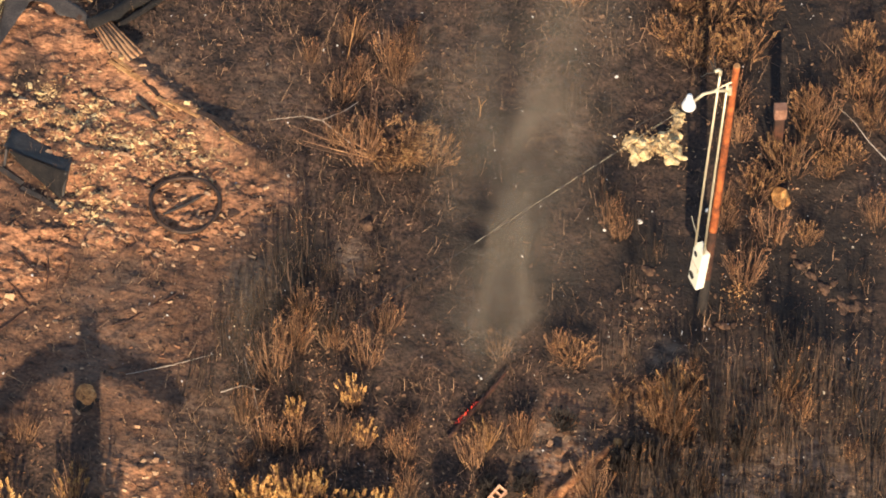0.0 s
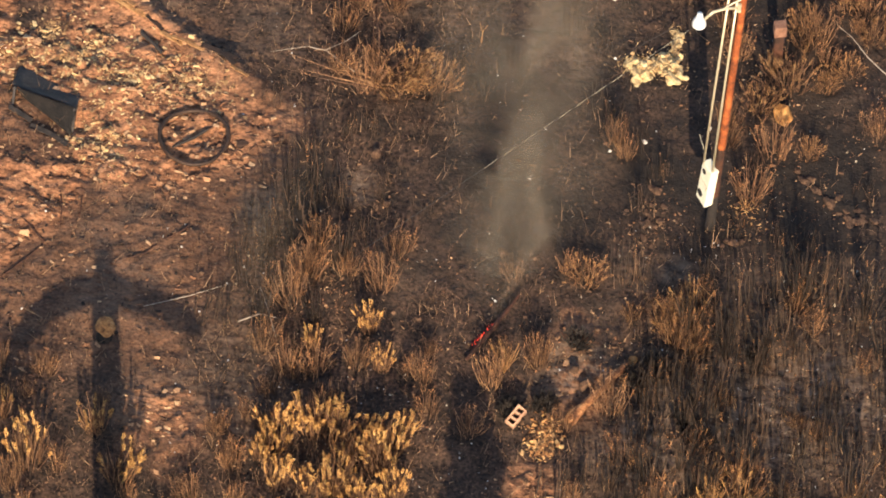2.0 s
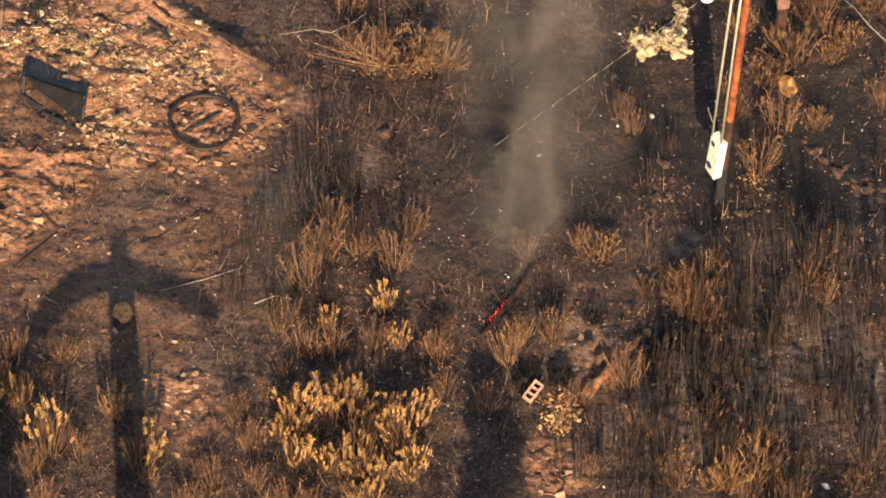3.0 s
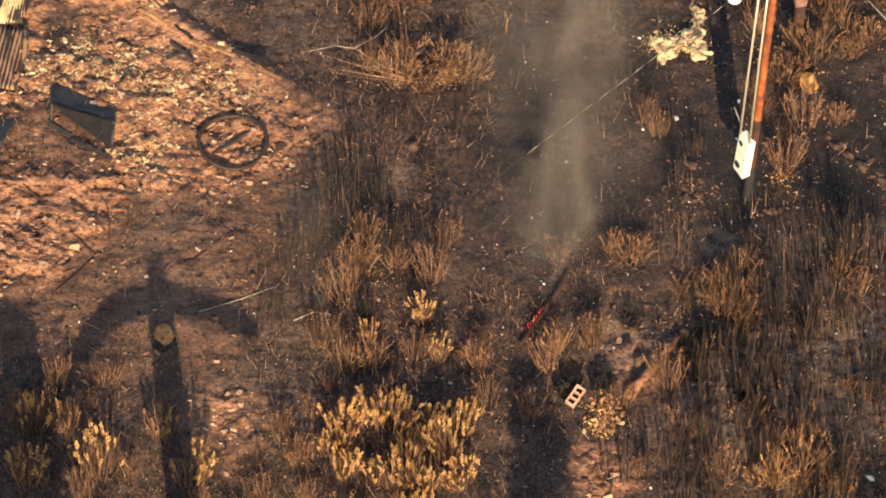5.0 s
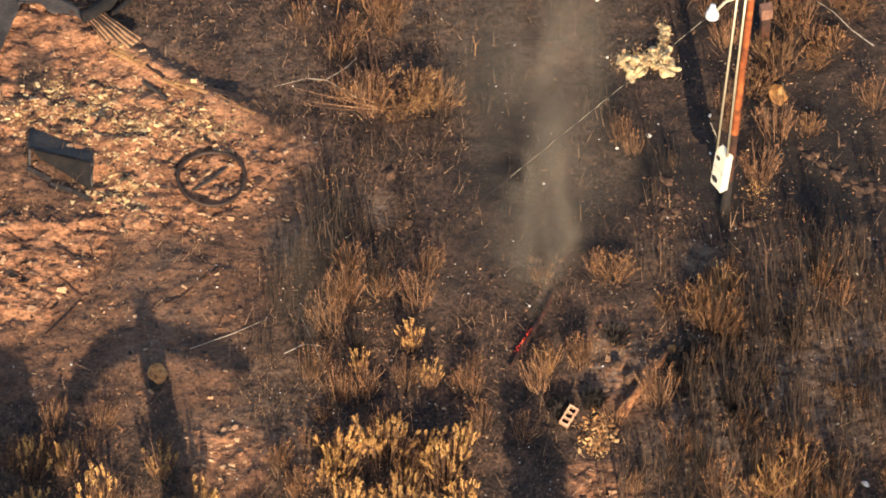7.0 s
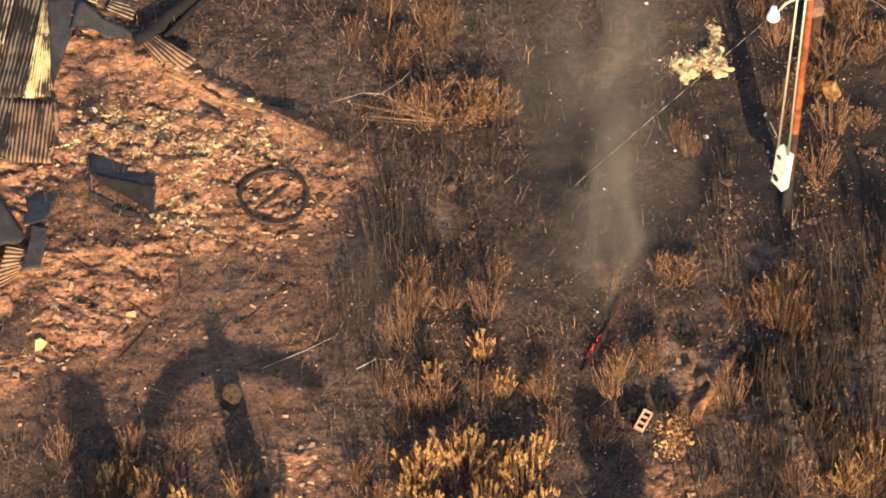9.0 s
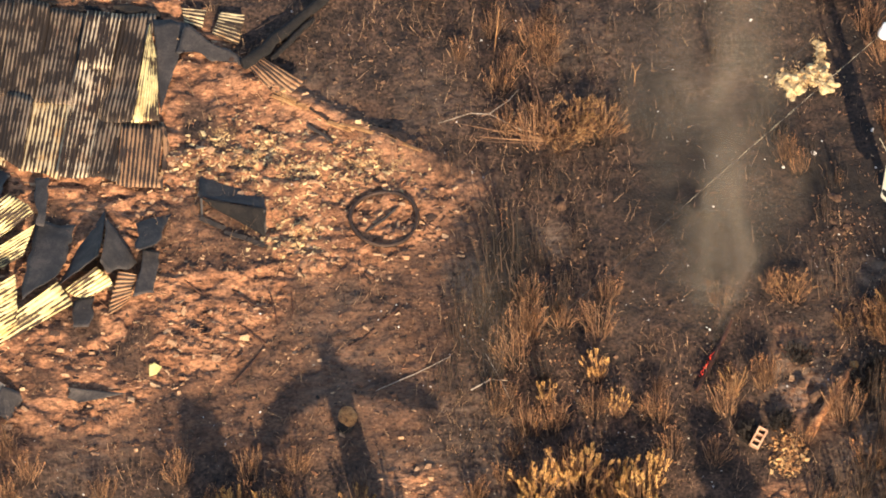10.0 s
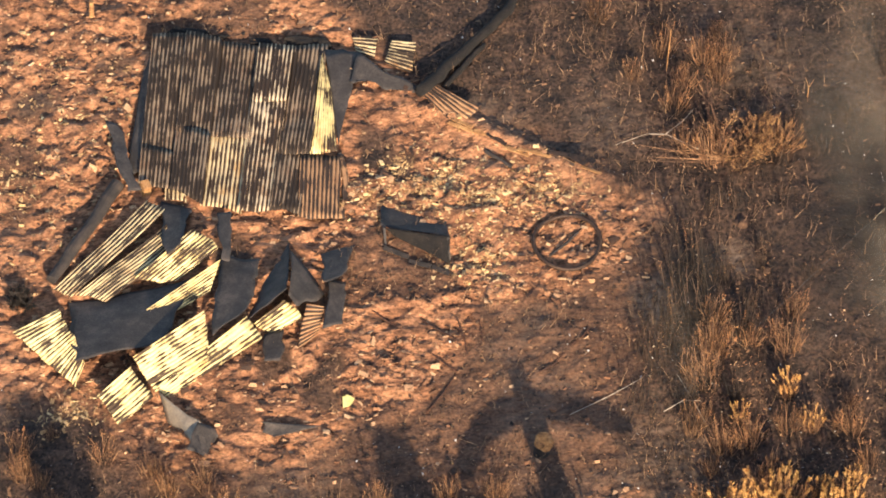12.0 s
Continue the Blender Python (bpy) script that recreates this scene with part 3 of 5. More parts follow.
def stubble(count):
    """Thin upright dead stalks, too many to count."""
    p = sown(count, AREA, 27, lambda x, y: (1.0 - 0.93 * bare(x, y)) * (1 - 0.75 * near(x, y, [(4.8, 3.6, 2.6, 3.0), (1.5, 3.0, 1.8, 3.4), (7.6, 3.5, 1.8, 2.4)])) * (0.12 + 0.5 * smooth(-0.25, 0.25, fbm(x, y, 1.1, 3, 29)) + 0.3 * near(x, y, [(6.2, -2.0, 2.6, 2.6), (-1.2, -3.5, 2.4, 2.4)])))
    rng = np.random.default_rng(28)
    k = len(p)
    tall = 0.05 + 0.42 * rng.uniform(0, 1, k) ** 2.2
    wide, a = rng.uniform(0.004, 0.008, k), rng.uniform(0, math.pi, k)
    foot = np.stack([p[:, 0], p[:, 1], height(p[:, 0], p[:, 1]) - 0.02], 1)
    lean = np.stack([rng.normal(0, 0.4, k) * tall, rng.normal(0, 0.4, k) * tall, tall], 1)
    side = np.stack([np.cos(a) * wide, np.sin(a) * wide, 0 * a], 1)
    deep = np.stack([-np.sin(a) * wide, np.cos(a) * wide, 0 * a], 1)
    v = np.stack([foot + side, foot - side * 0.5 + deep, foot - side * 0.5 - deep, foot + lean], 1).reshape(-1, 3)
    f = (np.array([(0, 1, 3), (1, 2, 3), (2, 0, 3)])[None] + (np.arange(k) * 4)[:, None, None]).reshape(-1, 3)
    me = bpy.data.meshes.new("stubble")
    me.from_pydata(v.tolist(), [], f.tolist())
    me.materials.append(M_TWIG)
    tagged(new("stubble", me), "thin dead stalks standing over burnt ground", "stubble", kind="stuff")


litter()


# ---- corrugated sheets ----
def sheet(corners, ribbed, seed, bend=0.03, gauge=0.006):
    """A steel sheet between four corners (its ribs run from the first to the second). Returns the shape and, for each vertex, how deep in a valley it lies."""
    p00, p10, p11, p01 = (np.array(c) for c in corners)
    wide = (np.linalg.norm(p01 - p00) + np.linalg.norm(p11 - p10)) / 2
    long = (np.linalg.norm(p10 - p00) + np.linalg.norm(p11 - p01)) / 2
    nv = max(8, int(wide / 0.076 * 6)) if ribbed else max(6, int(wide / 0.07))
    nu = max(8, int(long / 0.14))
    u, v = np.meshgrid(np.linspace(0, 1, nu), np.linspace(0, 1, nv), indexing="ij")
    uu, vv = u[..., None], v[..., None]
    at = p00 * (1 - uu) * (1 - vv) + p10 * uu * (1 - vv) + p11 * uu * vv + p01 * (1 - uu) * vv
    normal = np.cross(p10 - p00 + p11 - p01, p01 - p00 + p11 - p10)
    normal = normal / np.linalg.norm(normal)
    normal = normal if normal[2] > 0 else -normal
    wave = np.cos(v * wide / 0.076 * math.tau) if ribbed else np.zeros_like(u)
    warp = bend * fbm(u * long + seed * 7.7, v * wide * 0.8 + seed, 0.9, 2, seed) + bend * 0.6 * np.sin(u * 2.6 + seed) * (v - 0.5)
    # torn, uneven ends
    ragged = 0.05 * fbm(v * wide + seed * 3, seed + 0 * v, 0.25, 2, seed + 3)
    at = at + (p10 - p00)[None, None] / max(long, 0.1) * (ragged * (u == 1) - ragged[::-1] * (u == 0) * 0.6)[..., None]
    if not ribbed:
        at = at + 0.09 * ((p10 - p00) / max(long, 0.1) * fbm(u * long + seed, v * wide, 0.45, 2, seed + 5)[..., None] + (p01 - p00) / max(wide, 0.1) * fbm(u * long, v * wide + seed, 0.45, 2, seed + 6)[..., None])
    top = at + normal * (0.011 * wave + warp)[..., None]
    low = top - normal * gauge
    shape = Shape()
    idx = np.arange(nu * nv).reshape(nu, nv)
    faces = []
    a, b, c, d = idx[:-1, :-1].ravel(), idx[1:, :-1].ravel(), idx[1:, 1:].ravel(), idx[:-1, 1:].ravel()
    faces += list(zip(a, b, c, d)) + list(zip(d + nu * nv, c + nu * nv, b + nu * nv, a + nu * nv))
    rim = list(idx[0, :]) + list(idx[1:, -1]) + list(idx[-1, -2::-1]) + list(idx[-2:0:-1, 0])
    faces += [(i, j, j + nu * nv, i + nu * nv) for i, j in zip(rim, rim[1:] + rim[:1])]
    shape.add(np.concatenate([top.reshape(-1, 3), low.reshape(-1, 3)]), faces)
    run = np.stack([u * long * 0.8 + seed * 5.3, v * wide * 7 + seed, 0 * u], -1).reshape(-1, 3)
    return shape, (np.tile((0.5 - 0.5 * wave).ravel(), 2), np.tile(run, (2, 1)))


def weathered(ob, marks):
    ob.data.attributes.new("valley", "FLOAT", "POINT").data.foreach_set("value", marks[0])
    ob.data.attributes.new("run", "FLOAT_VECTOR", "POINT").data.foreach_set("vector", marks[1].ravel())
    return ob


def sheet_part(name, corners, ribbed, mat, parent, seed, label="", bend=0.03):
    shape, valley = sheet(corners, ribbed, seed, bend)
    return weathered(part(name, shape, mat, parent, label, soft=True), valley)


def collapsed_shed():
    shed = thing("collapsed_shed", 0.06, 0.15, 0, "collapsed shed roof of sooty corrugated steel on low rubble", "shed")

    def settled(corners):
        """The roof has sunk to within a hand's breadth or two of the ground."""
        return [(x, y + 0.53 * z, 0.32 * z + 0.05) for x, y, z in corners]

    tops = [(-10.96, 7.32, 0.62), (-10.34, 7.33, 0.54), (-9.74, 7.2, 0.42), (-9.04, 7.03, 0.4), (-8.46, 6.93, 0.42), (-7.82, 6.92, 0.42)]
    lows = [(-11.48, 4.02, 0.5), (-10.93, 3.84, 0.38), (-10.42, 3.54, 0.26), (-9.73, 3.41, 0.24), (-9.18, 3.33, 0.24), (-8.66, 3.22, 0.24)]
    finish = [("dark", "dark"), ("dark", "dark"), ("dark", "cream"), ("streak", "streak"), ("dark", "dark")]
    raised = [0.03, 0.10, 0.0, 0.07, 0.02]
    split = [0.80, 0.62, 0.58, 0.36, 0.66]
    for i in range(5):
        a, b, c, d = (Vector(p) + Vector((0, 0, raised[i] * 0.6)) for p in settled((tops[i], lows[i], lows[i + 1], tops[i + 1])))
        s = split[i]
        lap, over = Vector((0, 0, 0.03)), (d - a) * 0.06
        upper = [a, a.lerp(b, s), d.lerp(c, s) + over, d + over]
        lower = [a.lerp(b, s - 0.05) - lap, b, c + over, d.lerp(c, s - 0.05) - lap + over]
        sheet_part("roof_sheet", upper, True, SHEETS[finish[i][0]], shed, 40 + i, bend=0.09)
        sheet_part("roof_sheet", lower, True, SHEETS[finish[i][1]], shed, 50 + i, bend=0.09)
    sheet_part("curled_sheet", settled([(-7.93, 6.55, 0.6), (-8.35, 4.38, 0.46), (-7.85, 4.38, 0.5), (-7.84, 5.74, 0.62)]), True, S_PALE, shed, 61, "pale yellow curled steel sheet")
    sheet_part("roof_sheet", settled([(-8.52, 4.45, 0.36), (-8.69, 3.15, 0.24), (-7.96, 3.04, 0.2), (-7.78, 4.43, 0.3)]), True, S_RUST, shed, 62, "rusted corrugated sheet")
    sheet_part("verge_plate", settled([(-7.8, 4.43, 0.3), (-7.96, 3.04, 0.2), (-7.86, 3.12, 0.08), (-7.68, 4.51, 0.15)]), False, S_RUST, shed, 63, bend=0.01)
    sheet_part("bent_flap", settled([(-7.86, 6.73, 0.45), (-7.82, 4.51, 0.36), (-7.5, 5.96, 0.22), (-7.21, 6.9, 0.2)]), False, S_SOOT_SHADE, shed, 64, "blue-black bent steel flap")
    sheet_part("bent_flap", [(-7.24, 6.80, 0.27), (-7.46, 6.2, 0.16), (-6.60, 5.98, 0.17), (-6.15, 5.82, 0.15)], False, S_SOOT_SHADE, shed, 65, bend=0.02)
    sheet_part("roof_sheet", settled([(-10.99, 4.13, 0.34), (-11.03, 3.8, 0.2), (-10.49, 3.68, 0.2), (-10.44, 4.0, 0.32)]), True, S_CREAM, shed, 66, "short pale sheet end")
    # dark sheet added in place of the shadow left of the roof
    sheet_part("wall_sheet", settled([(-10.9, 7.24, 0.56), (-11.45, 4.2, 0.42), (-11.7, 4.6, 0.02), (-11.14, 7.2, 0.02)]), False, S_SOOT_SHADE, shed, 67, "added dark sheet for the shadow along the roof's left side", bend=0.03)
    # low walls and posts that still carry the roof
    for x0, y0, x1, y1, h in ((-11.30, 4.3, -10.90, 7.0, 0.16), (-10.8, 7.4, -7.9, 6.95, 0.12), (-8.75, 3.5, -8.0, 6.5, 0.08)):
        way = Vector((x1 - x0, y1 - y0, 0))
        m = Matrix.Translation(((x0 + x1) / 2, (y0 + y1) / 2, h / 2 - 0.08)) @ Matrix.Rotation(math.atan2(way.y, way.x), 4, "Z")
        part("wall_stub", Shape().block((way.length, 0.12, h + 0.16), m, 0.015), M_CHAR, shed, "charred low timber wall")
    for x, y, h in ((-11.36, 4.45, 0.14), (-10.0, 3.8, 0.12), (-8.6, 3.55, 0.1), (-10.85, 7.45, 0.2), (-7.95, 6.95, 0.18)):
        part("post", Shape().tube([(x, y, -0.1), (x + 0.02, y, h)], [0.06, 0.05], 8), M_CHAR, shed)
    # near-black ragged slabs that stick out behind the top edge
    for x, y, z, w, d, h, turn in ((-10.35, 7.72, 0.1, 0.62, 0.2, 0.14, -6), (-9.72, 7.55, 0.08, 0.4, 0.12, 0.1, 8), (-8.95, 7.35, 0.08, 0.55, 0.14, 0.1, -12), (-8.3, 7.3, 0.1, 0.55, 0.26, 0.14, -5), (-7.9, 7.22, 0.1, 0.34, 0.26, 0.14, -20)):
        part("charred_slab", Shape().stone(pose(x, y, z, 14, 6, turn), (w, d, h), x * 7, 0.7, 3), M_SOOTWOOD, shed, "near-black ragged slab")
    part("rafter_end", Shape().block((0.16, 0.2, 0.3), pose(-11.36, 4.2, 0.14, 8, 5, 20), 0.02), M_WOOD, shed, "lit raw timber end")


collapsed_shed()

SHED_SHEETS = [
    ("corrugated_sheet", "mixed", True, (-11.38, 3.82, 0.25), (-13.14, 2.15, 0.10), (-12.86, 1.92, 0.10), (-11.05, 3.54, 0.30)),
    ("corrugated_sheet", "mixed", True, (-11.04, 3.24, 0.30), (-12.81, 1.92, 0.10), (-12.22, 1.76, 0.15), (-11.05, 2.59, 0.25)),
    ("corrugated_sheet", "pale", True, (-10.59, 2.95, 0.50), (-11.74, 2.11, 0.25), (-11.00, 2.02, 0.20), (-10.17, 2.52, 0.42)),
    ("corrugated_sheet", "pale", True, (-10.19, 2.26, 0.40), (-11.52, 1.39, 0.30), (-11.03, 1.33, 0.25), (-10.38, 1.69, 0.30)),
    ("corrugated_sheet", "pale", True, (-11.91, 0.12, 0.60), (-10.51, 1.04, 0.62), (-10.56, 0.16, 0.28), (-11.53, -0.31, 0.12)),
    ("corrugated_sheet", "pale", True, (-11.52, -0.28, 0.20), (-9.81, 0.95, 0.42), (-9.57, 0.64, 0.12), (-11.31, -0.40, 0.04)),
    ("corrugated_sheet", "pale", True, (-13.96, 1.24, 0.12), (-13.10, 1.47, 0.40), (-12.72, 0.27, 0.42), (-12.93, -0.03, 0.05)),
]
LOOSE_SHEETS = [
    ("corrugated_sheet", "pale", True, (-12.55, -0.42, 0.32), (-11.96, 0.07, 0.38), (-11.57, -0.40, 0.08), (-12.24, -0.93, 0.03)),
    ("corrugated_sheet", "pale", True, (-9.70, 0.97, 0.05), (-9.14, 1.22, 0.42), (-8.82, 0.87, 0.40), (-9.35, 0.75, 0.05)),
    ("corrugated_sheet", "rust", True, (-8.74, 1.17, 0.35), (-8.40, 1.11, 0.30), (-8.59, 0.64, 0.04), (-8.96, 0.37, 0.03)),
    ("corrugated_sheet", "mixed", True, (-7.35, 7.25, 0.12), (-6.90, 7.15, 0.12), (-6.98, 6.74, 0.05), (-7.33, 6.96, 0.05)),
    ("corrugated_sheet", "mixed", True, (-6.64, 7.13, 0.15), (-6.22, 7.00, 0.12), (-6.36, 6.37, 0.04), (-6.82, 6.64, 0.05)),
    ("corrugated_sheet", "rust", True, (-5.98, 6.02, 0.20), (-5.24, 5.29, 0.12), (-5.65, 5.00, 0.08), (-6.32, 5.88, 0.08)),
    # added sheet, in place of a golden highlight along the bank's ridge
    ("corrugated_sheet", "rust", True, (-4.10, 4.36, 0.16), (-3.62, 3.90, 0.10), (-3.80, 3.82, 0.06), (-4.22, 4.22, 0.08)),
]
# dark plates added where shadow lies between the fallen sheets
SHED_PLATES = [
    ("steel_plate", "soot", (-12.0, 5.93, 0.05), (-11.71, 5.77, 0.05), (-11.47, 4.15, 0.3), (-11.68, 4.07, 0.3)),
    ("steel_plate", "soot", (-10.1, 3.5, 0.1), (-9.88, 3.45, 0.1), (-9.97, 2.24, 0.4), (-10.17, 2.29, 0.42)),
    ("steel_plate", "soot", (-9.58, 0.69, 0.1), (-9.2, 0.76, 0.1), (-9.3, 0.02, 0.3), (-9.6, 0.05, 0.3)),
    ("steel_plate", "soot", (-10.64, 2.10, 0.08), (-13.00, 1.85, 0.04), (-12.90, 0.23, 0.50), (-11.30, 0.49, 0.60)),
    ("steel_plate", "soot", (-11.10, 3.99, 0.05), (-10.52, 3.67, 0.05), (-10.84, 2.69, 0.45), (-11.18, 2.41, 0.50)),
    ("steel_plate", "soot", (-10.13, 2.62, 0.05), (-9.44, 2.36, 0.05), (-9.76, 1.14, 0.45), (-10.50, 0.58, 0.50)),
    ("steel_plate", "soot", (-8.91, 2.77, 0.08), (-9.40, 1.93, 0.08), (-9.86, 0.92, 0.30), (-9.08, 1.15, 0.75)),
]
# the first three are added for shadow, the rest are metal
LOOSE_PLATES = [
    ("steel_plate", "soot", (-8.87, 2.45, 0.08), (-9.04, 1.09, 0.75), (-8.85, 1.04, 0.50), (-8.36, 1.39, 0.08)),
    ("steel_plate", "soot", (-8.35, 2.44, 0.05), (-7.76, 2.57, 0.05), (-7.99, 1.75, 0.40), (-8.38, 1.56, 0.45)),
    ("steel_plate", "soot", (-8.23, 1.82, 0.10), (-7.96, 1.79, 0.10), (-8.15, 0.71, 0.30), (-8.51, 0.65, 0.35)),
    ("gutter_trough", "zinc", (-11.44, -0.45, 0.25), (-10.83, -1.13, 0.30), (-10.93, -1.53, 0.03), (-11.35, -0.88, 0.03)),
    ("gutter_trough", "soot", (-10.83, -1.16, 0.30), (-10.45, -1.24, 0.02), (-10.74, -1.75, 0.02), (-11.09, -1.71, 0.30)),
    ("curved_blade", "soot", (-9.65, -1.21, 0.20), (-8.77, -1.36, 0.03), (-9.56, -1.50, 0.12), (-9.64, -1.32, 0.05)),
]
WORDS = {"pale": "pale zinc corrugated steel sheet, warped by fire, on bare soil", "mixed": "soot-streaked corrugated steel sheet fallen beside the shed",
         "rust": "rust-brown corrugated steel sheet, torn and bent, on soil", "soot": "dark flat sheet among fallen roofing, for blackened steel and for shadow",
         "zinc": "dull grey bent metal trough lying on red soil"}


def fallen_sheets():
    for n, (name, finish, ribbed, *corners) in enumerate(SHED_SHEETS + LOOSE_SHEETS):
        corners = [(x + 0.07, y + 0.13, z + (ground_z(x, y) if z < 0.15 else 0) + 0.02) for x, y, z in corners]
        shape, valley = sheet(corners, ribbed, 70 + n, 0.04)
        weathered(single(name, shape, SHEETS[finish], WORDS[finish], "roofing sheet", "fallen roofing sheets", soft=True), valley)
    for n, (name, finish, *corners) in enumerate(SHED_PLATES + LOOSE_PLATES):
        corners = [(x + 0.07, y + 0.13, z + (ground_z(x, y) if z < 0.15 else 0) + 0.015) for x, y, z in corners]
        shape, _ = sheet(corners, False, 90 + n, 0.05)
        single(name, shape, SHEETS[finish], WORDS[finish], "metal sheet", "" if name != "steel_plate" else "blackened plates", soft=True)


fallen_sheets()


def burnt_bin():
    b = thing("burnt_bin", 0.02, 0.14, 0, "overturned burnt-out metal bin with a rusted lower side", "bin")
    sheet_part("side_panel", [(-7.16, 3.49, 0.02), (-5.98, 3.12, 0.02), (-6.02, 2.45, 0.32), (-7.16, 2.8, 0.28)], False, S_SOOT_SHADE, b, 110, bend=0.07)
    sheet_part("side_panel", [(-7.12, 2.77, 0.27), (-6.02, 2.43, 0.32), (-6.0, 1.98, 0.05), (-6.98, 2.68, 0.14)], False, M_SOOTWOOD, b, 111, "brown scorched panel", bend=0.06)
    for x, y0, y1, top in ((-7.14, 3.45, 2.45, 0.27), (-6.03, 3.05, 2.08, 0.31)):
        part("end_panel", Shape().add([(x + dx, y, z) for dx in (-0.02, 0.02) for y, z in ((y0, 0), (y1 + 0.33, top), (y1, 0))],
                                      [(0, 1, 2), (5, 4, 3), (0, 3, 4, 1), (1, 4, 5, 2), (2, 5, 3, 0)]), S_SOOT_SHADE, b)
    for n, (x, y, w, turn) in enumerate(((-6.95, 2.35, 0.5, -28), (-6.55, 2.05, 0.42, -20), (-6.2, 1.86, 0.36, -34))):
        ob = single("charred_board", Shape().block((w, 0.09, 0.03), Matrix(), 0.006), M_CHAR, "charred board fallen beside a burnt bin", "board", "boards by the bin")
        ob.matrix_basis = pose(x, y + 0.14, ground_z(x, y + 0.14) + 0.04, 8, 5 - 4 * n, turn)


burnt_bin()


def steel_hoop():
    x, y = -3.89, 2.4
    hoop = thing("steel_hoop", x, y, ground_z(x, y), "large dark rusted steel hoop lying flat on soil", "hoop")
    ring = [(0.60 * math.cos(a), 0.60 * math.sin(a), 0.125 + 0.03 * math.sin(2 * a + 1)) for a in np.linspace(0, math.tau, 49)]
    part("rim", Shape().tube(ring, [0.04] * 49, 8, cap=False), M_STEEL, hoop, soft=True)
    part("spoke", Shape().tube([(-0.35, -0.25, 0.07), (0, 0.0, 0.1), (0.2, 0.2, 0.1), (0.3, 0.28, 0.08)], [0.02, 0.03, 0.028, 0.02], 6), M_CHAR, hoop, "charred stick across the hoop")


steel_hoop()


# ---- utility pole ----
def utility_pole():
    x, y = 5.2, 1.76
    pole = thing("utility_pole", x, y, ground_z(x, y), "leaning reddish-brown timber utility pole with meter box and lamp", "utility pole")
    lean = Vector((0.215, 0.0, 6.85)) / 6.85

    def on(h, dx=0.0, dy=0.0):
        return lean * h + Vector((dx, dy, 0))

    part("shaft", Shape().tube([on(2.2), on(3.5), on(6.62)], [0.069, 0.064, 0.057], 18), M_POLE, pole, soft=False)
    part("scorched_shaft", Shape().tube([on(0.9), on(2.202)], [0.0755, 0.0695], 18), M_SCORCH, pole, "dark scorched length of the shaft")
    part("charred_butt", Shape().tube([on(-0.3), on(0.4), on(0.902)], [0.09, 0.084, 0.076], 18), M_CHAR, pole, "charred black pole foot")
    part("pole_cap", Shape().tube([on(6.62), on(6.645)], [0.06, 0.05], 18), M_WOOD, pole, "pale sawn top")
    turn = Matrix.Rotation(radians(3.8), 4, "Y") @ Matrix.Rotation(radians(-57), 4, "Z")
    middle = Matrix.Translation(on(1.22, -0.15, -0.02)) @ turn
    box = part("meter_box", Shape().block((0.31, 0.16, 0.96), middle, 0.015), M_BOX, pole, "cream enamelled meter box")
    out = (turn @ Vector((0, -1, 0))).normalized()
    for z, r in ((0.31, 0.055), (-0.28, 0.078)):
        at = middle @ Vector((-0.05, -0.081, z))
        part("meter_socket", Shape().tube([at - out * 0.01, at + out * 0.008], [r, r], 20), M_BLACK, box, "burnt-out black meter socket")
    part("door_seam", Shape().block((0.29, 0.006, 0.010), middle @ Matrix.Translation((0, -0.082, 0.05))), M_CONDUIT, box)
    part("latch", Shape().block((0.03, 0.02, 0.06), middle @ Matrix.Translation((0.12, -0.085, 0.0)), 0.004), M_CONDUIT, box)
    part("conduit", Shape().tube([on(1.64, -0.262, 0.06), on(3.5, -0.262, -0.03), on(6.42, -0.25, -0.08)], [0.02] * 3, 10), M_CONDUIT, pole, "galvanised riser pipe", soft=True)
    part("conduit", Shape().tube([on(1.64, -0.095, -0.13), on(4, -0.105, -0.1), on(6.2, -0.105, -0.07)], [0.02] * 3, 10), M_CONDUIT, pole, "galvanised riser pipe", soft=True)
    part("ground_wire", Shape().tube([on(1.9, -0.25, 0.05), on(2.0, -0.33, 0.2), on(2.05, -0.40, 0.36)], [0.008] * 3, 5), M_CONDUIT, pole, "stiff loose wire stub")
    head = on(6.42, -0.25, -0.08)
    part("weatherhead", Shape().tube([head, head + Vector((0, 0, 0.1)), head + Vector((-0.03, -0.03, 0.17)), head + Vector((-0.09, -0.06, 0.15))], [0.028, 0.034, 0.034, 0.028], 10), M_CONDUIT, pole, soft=True)
    for dx, dy, dz in ((-0.22, -0.04, -0.12), (-0.16, 0.12, 0.22), (-0.05, 0.2, 0.18)):
        tip = head + Vector((-0.08, -0.06, 0.14))
        part("service_wire", Shape().tube([tip, tip + Vector((dx, dy, dz)) * 0.6 + Vector((0, 0, 0.04)), tip + Vector((dx, dy, dz))], [0.009] * 3, 5), M_BLACK, pole)
    root = on(6.05, -0.06, -0.07)
    end = root + Vector((-0.55, -0.28, -0.06))
    arm = part("lamp_arm", Shape().tube([root, root + Vector((-0.2, -0.08, 0.05)), root + Vector((-0.42, -0.2, 0.06)), end], [0.026, 0.025, 0.024, 0.024], 10), M_CONDUIT, pole, soft=True)
    part("arm_bracket", Shape().block((0.08, 0.06, 0.2), Matrix.Translation(root), 0.01), M_CONDUIT, pole)
    part("arm_brace", Shape().tube([root + Vector((0.02, 0, 0.22)), root + Vector((-0.12, -0.06, 0.16)), root + Vector((-0.25, -0.11, 0.06))], [0.014] * 3, 6), M_CONDUIT, pole)
    lamp = Shape()
